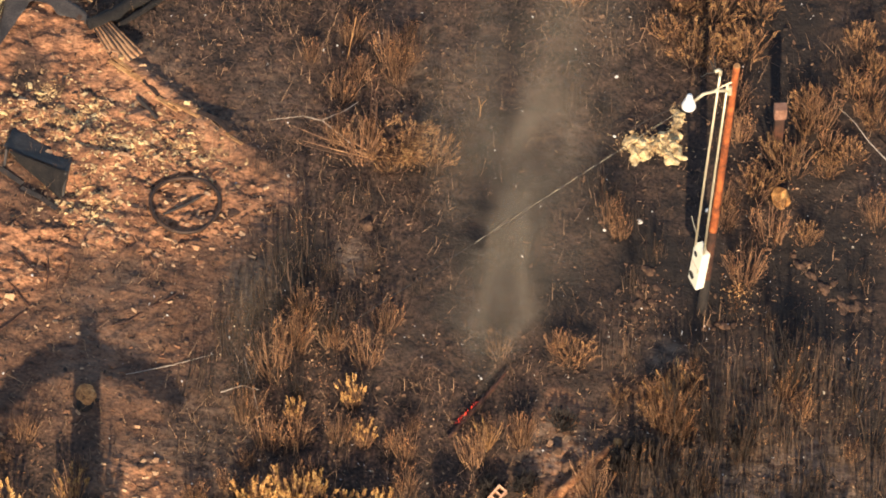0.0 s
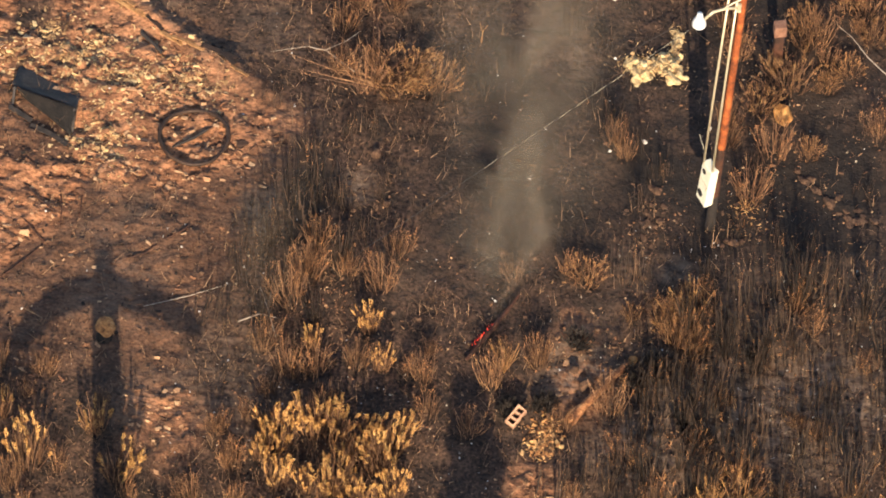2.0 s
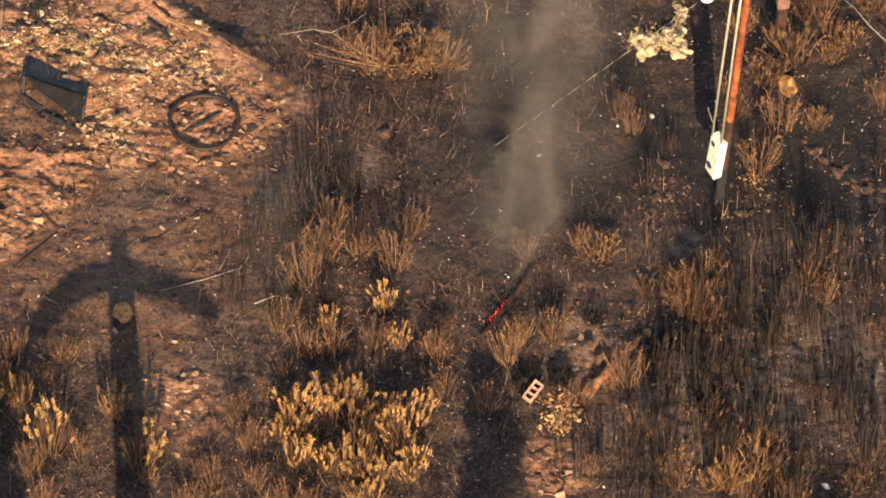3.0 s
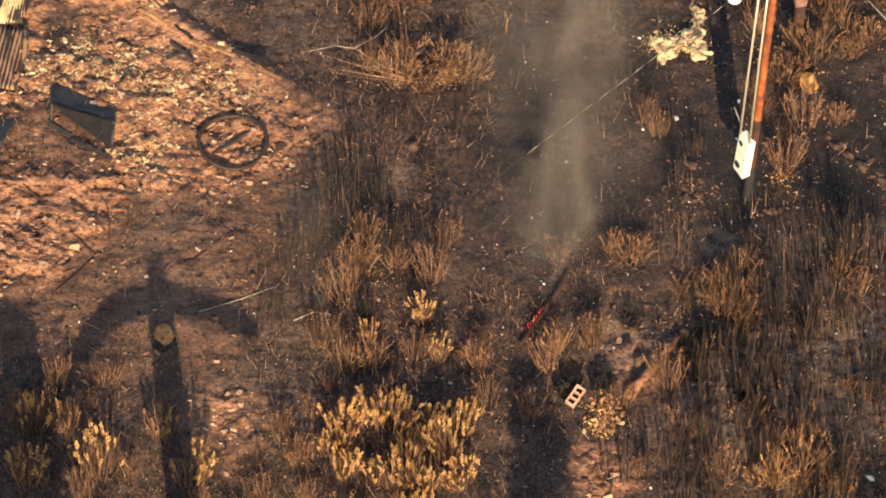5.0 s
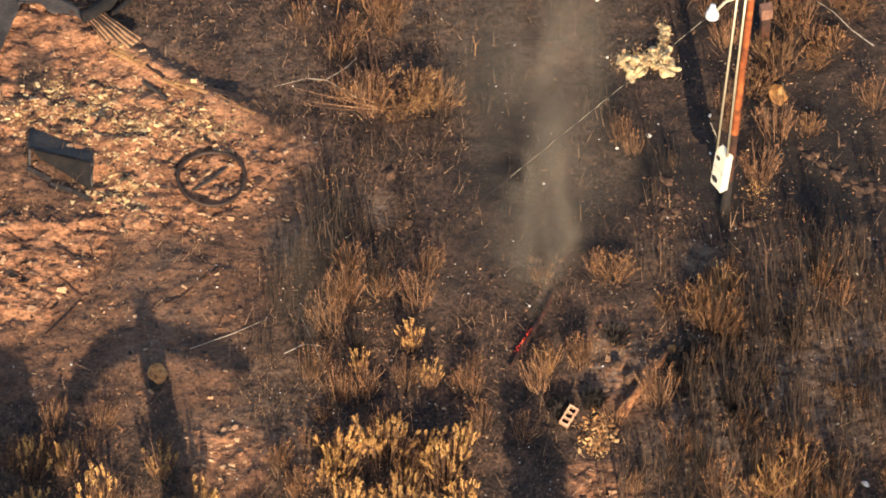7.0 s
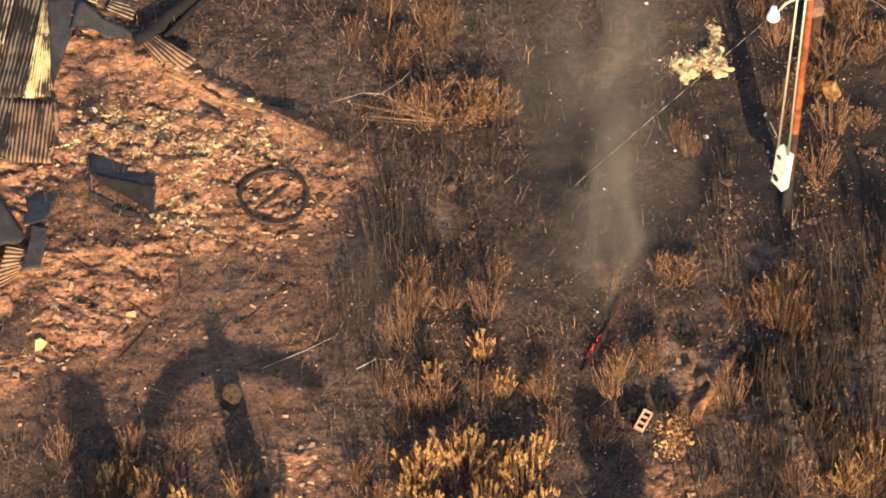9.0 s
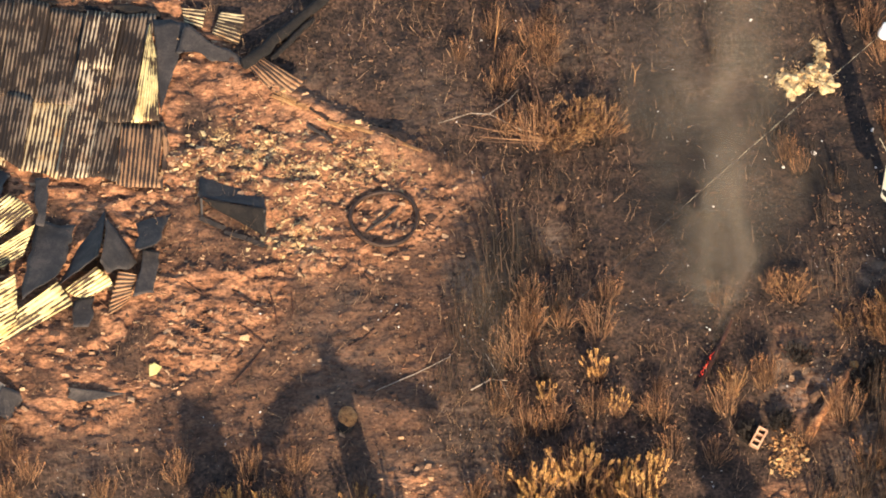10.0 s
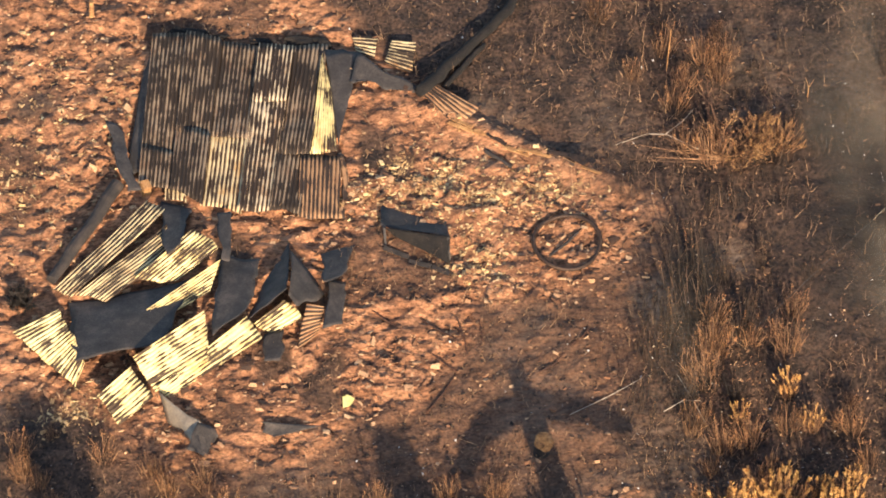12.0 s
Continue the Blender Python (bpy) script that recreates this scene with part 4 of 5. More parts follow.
    rings = [(0.17, 0.045), (0.12, 0.055), (0.06, 0.06), (0.03, 0.085), (-0.04, 0.11), (-0.10, 0.122), (-0.12, 0.118)]
    lamp.tube([end + Vector((-0.08, -0.03, z)) for z, _ in rings], [r for _, r in rings], 20)
    part("lamp_head", lamp, M_LAMP, pole, "white enamelled lamp head", soft=True)


utility_pole()


def service_cable():
    """Two thin conductors twisted round each other, slung from the pole down to the burnt ground."""
    cable = thing("service_cable", 5.15, 1.72, 6.1, "fallen twisted service cable slanting from the pole to burnt ground", "cable")
    a, b, c = Vector((0, 0, 0)), Vector((-2.6, -0.55, -2.75)), Vector((-6.3, -1.9, -6.02))
    steps = 420
    # the pale strand draws the cable's glints and stops where they end
    for name, phase, radius, share, mat, label in (("bright_strand", 0.0, 0.0034, 0.66, M_CONDUIT, "bare aluminium strand, pale to stand for the cable's glints"), ("black_strand", math.pi, 0.0052, 1.0, M_BLACK, "black insulated strand")):
        points = []
        for k in range(int(steps * share) + 1):
            t = k / steps
            at = a * (1 - t) ** 2 + b * 2 * t * (1 - t) + c * t * t
            turn = phase + t * 22 * math.tau
            points.append(at + Vector((0.4, -0.6, 0.7)).normalized() * 0.0045 * math.cos(turn) + Vector((0.9, 0.3, -0.25)).normalized() * 0.0045 * math.sin(turn))
        part(name, Shape().tube(points, [radius] * len(points), 5), mat, cable, label, soft=True)


service_cable()


def brick_post():
    x, y = 6.02, 5.52
    post = thing("gate_post", x, y, ground_z(x, y), "short brown post with a pale pinkish cap among brush", "post", turn=12)
    part("post_shaft", Shape().block((0.17, 0.17, 0.98), Matrix.Translation((0, 0, 0.39)), 0.02), M_SCORCH, post, "dark scorched post shaft")
    part("post_cap", Shape().block((0.22, 0.2, 0.26), Matrix.Translation((0, 0, 1.0)), 0.02), M_CAP, post, "pale pinkish square cap")


brick_post()


# ---- masonry, stones and scraps ----
def concrete_block():
    x, y = 2.33, -2.93
    b = Shape()
    for dy in (-0.08, 0.08):
        b.block((0.40, 0.035, 0.19), Matrix.Translation((0, dy, 0)), 0.004)
    for dx in (-0.183, -0.062, 0.062, 0.183):
        b.block((0.034, 0.127, 0.186), Matrix.Translation((dx, 0, 0)), 0.003)
    ob = single("concrete_block", b, M_CONCRETE, "scorched hollow concrete block with three cells, tilted on soil", "concrete block")
    ob.matrix_basis = pose(x, y, ground_z(x, y) + 0.21, 24, 0, 0) @ Matrix.Rotation(radians(58), 4, "Z") @ Matrix.Scale(0.92, 4)


concrete_block()


def stone(x, y, sx, sy, sz, mat, label, seed, group="", sink=0.3, category="stone"):
    ob = single("stone", Shape().stone(Matrix(), (sx, sy, sz), seed, 0.7), mat, label, category, group)
    ob.matrix_basis = pose(x, y, ground_z(x, y) + sz * (0.5 - sink), 0, 0, seed * 57 % 360)
    return ob


def stones():
    stone(4.17, -1.30, 0.20, 0.17, 0.17, M_STONE, "small yellow sandstone lump lit on burnt soil", 1)
    stone(6.24, 4.36, 0.46, 0.30, 0.30, M_ORANGE, "orange sandstone boulder among scorched brush", 2)
    stone(6.43, -1.04, 0.26, 0.2, 0.16, M_DULLSTONE, "brown stone half buried in burnt litter", 3)
    stone(-0.74, 2.55, 0.24, 0.24, 0.18, M_DULLSTONE, "pale brown stone on ash-grey ground", 4)
    stone(-0.40, 1.45, 0.16, 0.13, 0.12, M_DULLSTONE, "small brown stone on ash-grey ground", 5)
    stone(7.43, -4.24, 0.16, 0.09, 0.09, M_FLECK, "small white stone on dark burnt soil", 6)
    stone(7.03, 6.95, 0.16, 0.12, 0.14, M_DULLSTONE, "broken brown stone lying in brush", 7)
    rng = random.Random(8)
    for x, y, s in ((5.52, 1.50, 0.11), (5.37, 1.46, 0.09), (5.64, 1.45, 0.13), (5.30, 1.34, 0.08), (5.78, 1.52, 0.09), (5.45, 1.38, 0.08)):
        stone(x, y, s * 1.3, s, s * 0.7, M_DULLSTONE, "weathered stone at the foot of the pole", rng.randint(9, 99), "stones at the pole")
    path = [(3.87, 0.38), (3.96, 0.76), (4.18, 1.25), (4.3, 1.5), (4.18, 1.89), (4.3, 2.14), (4.28, 2.53), (4.31, 0.24), (4.39, -0.02), (4.47, -0.28), (4.05, 1.0), (4.1, 0.5), (4.2, 0.85), (4.35, 1.8), (4.1, 1.6)]
    path += [(7.06, 2.81), (7.26, 2.69), (7.41, 2.5), (7.56, 2.38), (7.76, 2.26), (7.9, 2.14), (6.9, 2.95), (7.15, 2.6), (6.7, 3.05)]
    for x, y in path:
        for _ in range(2):
            s = rng.uniform(0.05, 0.15)
            stone(x + rng.uniform(-0.16, 0.16), y + rng.uniform(-0.16, 0.16), s * rng.uniform(1.2, 1.9), s, s * rng.uniform(0.35, 0.6), M_DULLSTONE, "sooty brown stone in a loose row", rng.randint(100, 999), "row of edging stones")
    for x, y, s in ((3.45, -1.95, 0.35), (3.62, -2.12, 0.2), (3.2, -1.7, 0.22), (3.75, -1.85, 0.2)):
        stone(x, y, s, s * 0.7, s * 0.6, M_DULLSTONE, "broken reddish stone on burnt soil", rng.randint(100, 999), "broken stones by the block")


stones()


def rubble_heap():
    rng = np.random.default_rng(31)
    k = 900
    p = np.stack([2.85 + rng.normal(0, 0.13, k), -3.15 + rng.normal(0, 0.2, k)], 1)
    scatter("masonry_heap", p, pieces(k, 32, 0.02, 0.11, (0.1, 0.35)), M_GILT, "heap of pale broken masonry beside a concrete block", "rubble heap", 33, 0.7, 0.8)


rubble_heap()


def ash_heap():
    heap = thing("ash_heap", 3.9, 5.1, 0, "heap of pale cream ash and melted scrap", "heap")
    rng = random.Random(3)
    lumps = [(rng.gauss(-0.06, 0.2), rng.gauss(0.0, 0.1), rng.uniform(0.16, 0.34), rng.uniform(0.14, 0.28), rng.uniform(0.12, 0.24)) for _ in range(20)]
    lumps += [(0.33 + 0.03 * math.sin(k * 2.1), 0.2 + 0.16 * k, 0.15, 0.24, 0.13) for k in range(5)] + [(0.42, -0.16, 0.16, 0.26, 0.14), (-0.42, 0.05, 0.26, 0.3, 0.2)]
    for n, (x, y, sx, sy, sz) in enumerate(lumps):
        part("lump", Shape().stone(pose(x, y, ground_z(3.9 + x, 5.1 + y) + 0.01, 0, 0, n * 47), (sx, sy, sz), n + 1, 1.1, 3), M_HEAP, heap)
    rng = random.Random(12)
    straw = Shape()
    for _ in range(700):
        u = rng.random()
        x, y = (rng.gauss(-0.08, 0.26), rng.gauss(0.0, 0.13)) if u < 0.75 else (rng.gauss(0.32, 0.06), rng.uniform(0.1, 1.0))
        straw.blade((x, y, ground_z(3.9 + x, 5.1 + y) + rng.uniform(0.02, 0.14)), (rng.uniform(-1, 1), rng.uniform(-1, 1), rng.uniform(-0.1, 0.7)), rng.uniform(0.04, 0.10), 0.016, rng)
    tagged(part("straw", straw, M_PALE, heap, "loose pale straw"), kind="stuff")
    for _ in range(14):
        x, y = rng.uniform(-0.45, 0.45), rng.uniform(-0.25, 0.3)
        part("scrap", Shape().stone(Matrix.Translation((x, y, 0.12 + ground_z(3.9 + x, 5.1 + y))), (rng.uniform(0.06, 0.14), 0.08, 0.07), rng.randint(1, 99), 0.5, 1), rng.choice((M_HEAP, M_PALE)), heap)


ash_heap()


def scraps():
    paper = Shape().add([(-0.16, -0.10, 0.0), (0.02, -0.13, 0.05), (0.2, 0.0, 0.02), (0.06, 0.12, 0.12), (-0.06, 0.13, 0.08),
                         (-0.16, -0.10, -0.01), (0.02, -0.13, 0.035), (0.2, 0.0, 0.005), (0.06, 0.12, 0.105), (-0.06, 0.13, 0.065)],
                        [(0, 1, 4), (1, 2, 3), (1, 3, 4), (9, 6, 5), (8, 7, 6), (9, 8, 6)] + [(a, (a + 1) % 5, (a + 1) % 5 + 5, a + 5) for a in range(5)])
    ob = single("crumpled_sheet", paper, M_SCRAP, "crumpled yellowish metal scrap lying on red soil", "scrap")
    ob.matrix_basis = pose(-8.12, -0.7, ground_z(-8.12, -0.7) + 0.05, 10, -4, 20) @ Matrix.Scale(0.75, 4)
    for x, y, s in ((3.89, 3.42, 0.11), (3.32, 3.12, 0.06), (5.0, 3.9, 0.08), (3.05, 6.6, 0.07), (3.2, 5.25, 0.06), (4.98, 3.05, 0.05), (1.7, -0.4, 0.05), (2.0, 2.35, 0.05)):
        ob = single("white_scrap", Shape().stone(Matrix(), (s, s * 0.7, s * 0.8), s * 100, 0.4, 2), M_FLECK, "small white melted scrap on burnt ground", "scrap", "white scraps")
        ob.matrix_basis = pose(x, y, ground_z(x, y) + s * 0.25, 0, 0, s * 3000)


scraps()


# ---- timber ----
def log(name, points, radii, mat, label, category, seed, cut=None):
    """A burnt trunk or limb lying on the ground, with knobbly sides."""
    rng = random.Random(seed)
    pts, rad = [], []
    for (a, b), (ra, rb) in zip(zip(points, points[1:]), zip(radii, radii[1:])):
        for k in range(6):
            t = k / 6
            pts.append(Vector(a).lerp(Vector(b), t) + Vector((rng.uniform(-1, 1), rng.uniform(-1, 1), rng.uniform(-1, 1))) * ra * 0.18)
            rad.append((ra + (rb - ra) * t) * rng.uniform(0.88, 1.1))
    pts.append(Vector(points[-1])), rad.append(radii[-1])
    return single(name, Shape().tube(pts, rad, 12), mat, label, category, soft=len(points) > 2)


def on_ground(points, lift):
    return [(x, y, ground_z(x, y) + lift) for x, y in points]


def timber():
    log("charred_log", on_ground([(-6.2, 5.9), (-5.4, 6.75), (-4.4, 7.75), (-4.0, 8.6)], 0.12), [0.11, 0.115, 0.10, 0.08], M_SOOTWOOD, "long charred forked log lying at the yard's edge", "log", 1)
    log("charred_limb", on_ground([(-5.75, 6.05), (-5.2, 6.7), (-4.9, 7.0)], 0.1), [0.05, 0.06, 0.04], M_SOOTWOOD, "charred limb beside a burnt log", "limb", 2)
    # dark beam added where a slanting shadow lies beside the sheets
    log("charred_beam", on_ground([(-11.77, 4.48), (-13.13, 2.44)], 0.12), [0.13, 0.1], M_CHAR, "dark beam added for the shadow beside fallen roofing", "beam", 21)
    log("lit_stake", [(-11.98, 8.45, 0), (-11.96, 8.5, 0.45)], [0.05, 0.045], M_WOOD, "short pale stake standing at the yard edge", "stake", 22)
    log("plank", on_ground([(-5.12, 4.62), (-4.7, 4.2)], 0.05), [0.04, 0.04], M_CHAR, "narrow charred plank on soil", "plank", 3)
    rng = random.Random(61)
    for k in range(11):
        t = k / 10
        x, y = -5.55 + 2.2 * t + rng.uniform(-0.12, 0.12), 5.25 - 1.35 * t + rng.uniform(-0.14, 0.14)
        ob = single("board", Shape().block((rng.uniform(0.25, 0.7), rng.uniform(0.05, 0.1), 0.022), Matrix(), 0.004), rng.choice((M_WOOD, M_WOOD, M_BROWN)), "scorched loose board along the yard's earth bank", "board", "loose boards")
        ob.matrix_basis = pose(x, y, ground_z(x, y) + 0.03, rng.uniform(-8, 8), rng.uniform(-8, 8), -32 + rng.uniform(-16, 16))
    for x, y, h, r, label in ((-4.83, -2.1, 0.36, 0.125, "short stump with a pale sawn face in burnt scrub"),):
        s = thing("stump", x, y, ground_z(x, y), label, "stump", turn=20)
        part("bark", Shape().tube([(0, 0, -0.1), (0, 0, h * 0.5), (0.01, 0, h)], [r * 1.25, r * 1.0, r * 0.7], 14), M_CHAR, s)
        part("sawn_face", Shape().stone(pose(0, -0.06, h + 0.02, 40, 0, 0), (r * 2.9, r * 2.7, r * 1.0), 3, 0.35, 3), M_STUB, s, "pale orange raw wood face")
    # thin dark sticks added to draw branch shadows across the soil
    for n, (a, b) in enumerate((((-6.66, 0.98), (-6.04, 0.39)), ((-6.6, 0.25), (-6.07, -0.27)), ((-6.76, -1.05), (-6.15, -0.27)), ((-4.69, -0.4), (-4.2, -0.05)), ((-4.06, 0.11), (-3.7, 0.5)), ((-6.01, 0.86), (-5.91, 0.11)), ((-5.66, 1.0), (-5.62, 0.37)), ((-7.51, 1.22), (-7.1, 0.85)))):
        mid = ((a[0] + b[0]) / 2 + 0.03, (a[1] + b[1]) / 2 - 0.03)
        tagged(log("charred_stick", on_ground([a, mid, b], 0.025), [0.010, 0.015, 0.008], M_SCORCH, "thin dark stick added for a branch's shadow line on raked soil", "stick", 31 + n), group="sticks on the yard")
    log("burnt_stick", on_ground([(-4.25, -1.36), (-3.5, -1.0), (-2.89, -0.70)], 0.04), [0.006, 0.008, 0.005], M_GREY, "thin grey stick lying on soil", "stick", 7)
    log("burnt_stick", [(-2.6, -1.5, 0.1), (-2.25, -1.4, 0.25), (-1.95, -1.48, 0.3)], [0.012, 0.010, 0.006], M_GREY, "pale dead branch in scorched brush", "stick", 8)
    log("burnt_stick", [(-2.3, -0.9, 0.35), (-2.1, -1.3, 0.2), (-1.9, -1.8, 0.08)], [0.006, 0.008, 0.010], M_GREY, "pale dead branch in scorched brush", "stick", 9)
    log("dead_branch", on_ground([(-2.8, 4.45), (-2.2, 4.66), (-1.85, 4.6), (-1.3, 4.2)], 0.12), [0.004, 0.007, 0.010, 0.014], M_GREY, "bleached dead branch on burnt ground", "branch", 10)
    log("dead_branch", on_ground([(-1.85, 4.6), (-1.5, 4.85), (-1.3, 5.1)], 0.14), [0.010, 0.007, 0.005], M_GREY, "bleached dead branch on burnt ground", "branch", 11)
    log("dead_branch", on_ground([(7.98, 5.31), (7.6, 5.69), (7.3, 6.07), (7.0, 6.33)], 0.3), [0.013, 0.010, 0.007, 0.005], M_GREY, "grey dead branch among golden brush", "branch", 23)
    log("split_log", on_ground([(3.24, -2.84), (3.7, -2.1), (4.1, -1.42)], 0.12), [0.085, 0.07, 0.045], M_SPLIT, "split reddish log lying in scorched brush", "log", 24)
    log("red_stick", [(-1.66, 6.15, 0.0), (-1.6, 6.3, 0.55), (-1.56, 6.4, 0.9)], [0.014, 0.012, 0.01], M_WOOD, "reddish broken stake standing in brush", "stake", 13)
    fork = Shape().tube([(0, 0, 0), (0.01, 0, 0.3)], [0.012, 0.010], 6).tube([(0.01, 0, 0.29), (0.1, 0, 0.5)], [0.009, 0.005], 6).tube([(0.01, 0, 0.29), (-0.05, 0, 0.55)], [0.009, 0.005], 6)
    ob = single("forked_twig", fork, M_WOOD, "small forked orange twig standing on burnt ground", "twig")
    ob.matrix_basis = pose(0.82, 5.3, ground_z(0.82, 5.3))
    log("cross_stick", on_ground([(3.25, 5.0), (3.7, 5.5), (4.3, 6.05)], 0.25), [0.008, 0.009, 0.008], M_CHAR, "thin dark wire-like stick over an ash heap", "stick", 14)


timber()


def fire():
    f = thing("smouldering_log", 1.6, -1.2, ground_z(1.6, -1.2), "smouldering half-burnt log with a glowing red edge", "log")
    part("burnt_wood", Shape().tube([(-0.25, -0.55, 0.05), (0.05, 0.0, 0.1), (0.35, 0.6, 0.1), (0.5, 0.95, 0.08)], [0.03, 0.045, 0.04, 0.02], 9), M_SCORCH, f)
    rng = random.Random(4)
    glow = Shape()
    for k in range(18):
        t = k / 18
        x, y = -0.16 + 0.3 * t, -0.28 + 0.52 * t
        glow.blade((x + rng.uniform(-0.025, 0.025), y, 0.1), (rng.uniform(-0.3, 0.1), rng.uniform(-0.3, 0.3), 1), rng.uniform(0.04, 0.11), 0.03, rng)
    part("flame", glow, M_EMBER, f, "low red flames")


fire()


# ---- shrubs ----
def shrub_parts(seed, stems, height_m, spread, leafy, leaf_size, leaf_mat, stem_mat, thick=0.006, leaves_each=34, foot_spread=0.45, forks=(0, 1, 1), tuft=(0.2, 0.6), plump=0.02, reach_out=0.14):
    rng = random.Random(seed)
    wood, leaves = Shape(), Shape()
    for _ in range(stems):
        a, out = rng.uniform(0, math.tau), spread * math.sqrt(rng.random())
        foot = Vector((math.cos(a) * out * foot_spread, math.sin(a) * out * foot_spread, -0.04))
        h = height_m * rng.uniform(0.55, 1.0) * (1 - 0.3 * out / max(spread, 0.01))
        tip = Vector((math.cos(a) * out * 0.9 + rng.uniform(-0.05, 0.05), math.sin(a) * out * 0.9 + rng.uniform(-0.05, 0.05), h))
        mid = foot.lerp(tip, 0.5) + Vector((rng.uniform(-1, 1), rng.uniform(-1, 1), rng.uniform(0, 1))) * 0.05
        wood.tube([foot, mid, tip], [thick * 1.4, thick, thick * 0.45], 4, cap=False)
        for _ in range(rng.choice(forks)):
            side = mid.lerp(tip, rng.uniform(-0.5, 0.7))
            wood.tube([side, side + Vector((rng.uniform(-1, 1) * reach_out, rng.uniform(-1, 1) * reach_out, rng.uniform(0.6, 2.1) * reach_out))], [thick * 0.6, thick * 0.3], 3, cap=False)
        if rng.random() < leafy:
            way = (tip - mid).normalized()
            reach = h * rng.uniform(*tuft)
            for _ in range(leaves_each):
                t = rng.random()
                at = tip - way * reach * t + Vector((rng.uniform(-1, 1), rng.uniform(-1, 1), rng.uniform(-1, 1))) * plump
                lean = way + Vector((rng.uniform(-1, 1), rng.uniform(-1, 1), rng.uniform(0.2, 1.4))) * 0.38
                leaves.blade(at, lean, leaf_size * rng.uniform(0.7, 1.4), leaf_size * rng.uniform(0.16, 0.28), rng)
    return wood, leaves


def shrub_kind(name, label, group, seed, stem_mat, leaf_mat, **how):
    ob = thing(name, 0, 0, -500, label, "shrub", group)
    wood, leaves = shrub_parts(seed, leaf_mat=leaf_mat, stem_mat=stem_mat, **how)
    part("branchwork", wood, stem_mat, ob)
    if leaves.n:
        part("foliage", leaves, leaf_mat, ob)
    return ob


def shrubs():
    gold = [shrub_kind("dry_shrub", "golden dry shrub with upright leafy tips, scorched at the base", "golden dry shrubs", 200 + i, M_STEM, M_GOLD,
                       stems=64, height_m=0.98, spread=0.38, leafy=0.36, leaf_size=0.054, leaves_each=46, thick=0.0055, tuft=(0.16, 0.52), plump=0.019) for i in range(5)]
    tawny = [shrub_kind("tawny_shrub", "tawny dry shrub with drooping feathery sprays", "tawny dry shrubs", 210 + i, M_STEM, M_TAWNY,
                        stems=64, height_m=0.55, spread=0.52, leafy=0.6, leaf_size=0.036, leaves_each=32, thick=0.005, forks=(1, 2, 3)) for i in range(4)]
    russet = [shrub_kind("scorched_shrub", "scorched russet shrub with thin bare stems", "scorched russet shrubs", 220 + i, M_STEM, M_RUSSET,
                         stems=46, height_m=0.85, spread=0.42, leafy=0.3, leaf_size=0.04, thick=0.0045, leaves_each=16, forks=(1, 2, 3)) for i in range(4)]
    black = [shrub_kind("charred_shrub", "charred shrub of bare black upright stems", "charred shrubs", 240 + i, M_CHARSTEM, M_RUSSET,
                        stems=15, height_m=1.35, spread=0.5, leafy=0.1, leaf_size=0.04, thick=0.0085, leaves_each=14, foot_spread=0.9, forks=(1, 2, 3, 4)) for i in range(5)]
    tall = [shrub_kind("tall_burnt_shrub", "tall burnt shrub of dark forked stems with russet tips", "tall burnt shrubs", 280 + i, M_CHARSTEM, M_RUSSET,
                       stems=17, height_m=1.75, spread=0.48, leafy=0.16, leaf_size=0.04, thick=0.0085, leaves_each=22, foot_spread=0.3, forks=(2, 3, 4), tuft=(0.1, 0.3), reach_out=0.22) for i in range(5)]
    thicket = [shrub_kind("burnt_clump", "low black burnt clump of brush", "burnt clumps", 260 + i, M_CHAR, M_CHAR,
                          stems=70, height_m=0.36, spread=0.34, leafy=0.6, leaf_size=0.07, thick=0.010) for i in range(3)]
    amber = [shrub_kind("amber_shrub", "amber shrub of bare splayed golden stems", "amber shrubs", 290 + i, M_WOOD, M_GOLD,
                        stems=15, height_m=1.15, spread=0.6, leafy=0.45, leaf_size=0.05, leaves_each=22, thick=0.009, foot_spread=0.12, forks=(2, 3), tuft=(0.1, 0.3), reach_out=0.2) for i in range(2)]
    rng = random.Random(77)

    def plant(kinds, spots, size=(0.62, 1.28), jitter=0.13):
        for x, y in spots:
            x, y = x + rng.uniform(-jitter, jitter), y + rng.uniform(-jitter, jitter)
            ob = copy_thing(rng.choice(kinds), Matrix.Identity(4))
            s = rng.uniform(*size)
            ob.matrix_basis = pose(x, y, ground_z(x, y), rng.uniform(-6, 6), rng.uniform(-6, 6), rng.uniform(0, 360)) @ Matrix.Diagonal((s, s, s * rng.uniform(0.85, 1.15), 1))

    plant(gold, [(-0.46, -1.23), (-1.22, -1.76), (0.02, -2.19), (-1.01, -3.46), (-0.61, -3.68), (-0.22, -3.67), (0.27, -3.89), (-0.45, -4.2), (-0.67, -4.77), (-0.18, -4.87),
                 (0.39, -4.72), (0.1, -4.28), (-1.96, -4.11), (-1.64, -4.82), (-6.34, -3.94), (-6.83, -3.97), (-4.68, -3.99),
                 (-4.25, -4.93), (-5.79, -5.0), (-7.04, -5.06)])
    plant(tawny, [(5.75, -3.7), (4.9, -0.7), (5.62, -4.37), (3.1, 0.43), (7.04, 5.13), (6.44, 5.91), (6.56, 6.45), (7.59, 6.25), (7.28, 5.56), (5.29, 7.64), (4.86, 7.83), (4.23, 7.32), (3.78, 7.63), (5.28, 8.43), (-0.34, 4.32),
                 (0.07, 4.27), (-0.59, 4.02), (6.36, 5.01), (5.91, 4.67), (4.74, 7.28), (4.5, 8.3), (3.9, 8.5), (7.5, 7.6)])
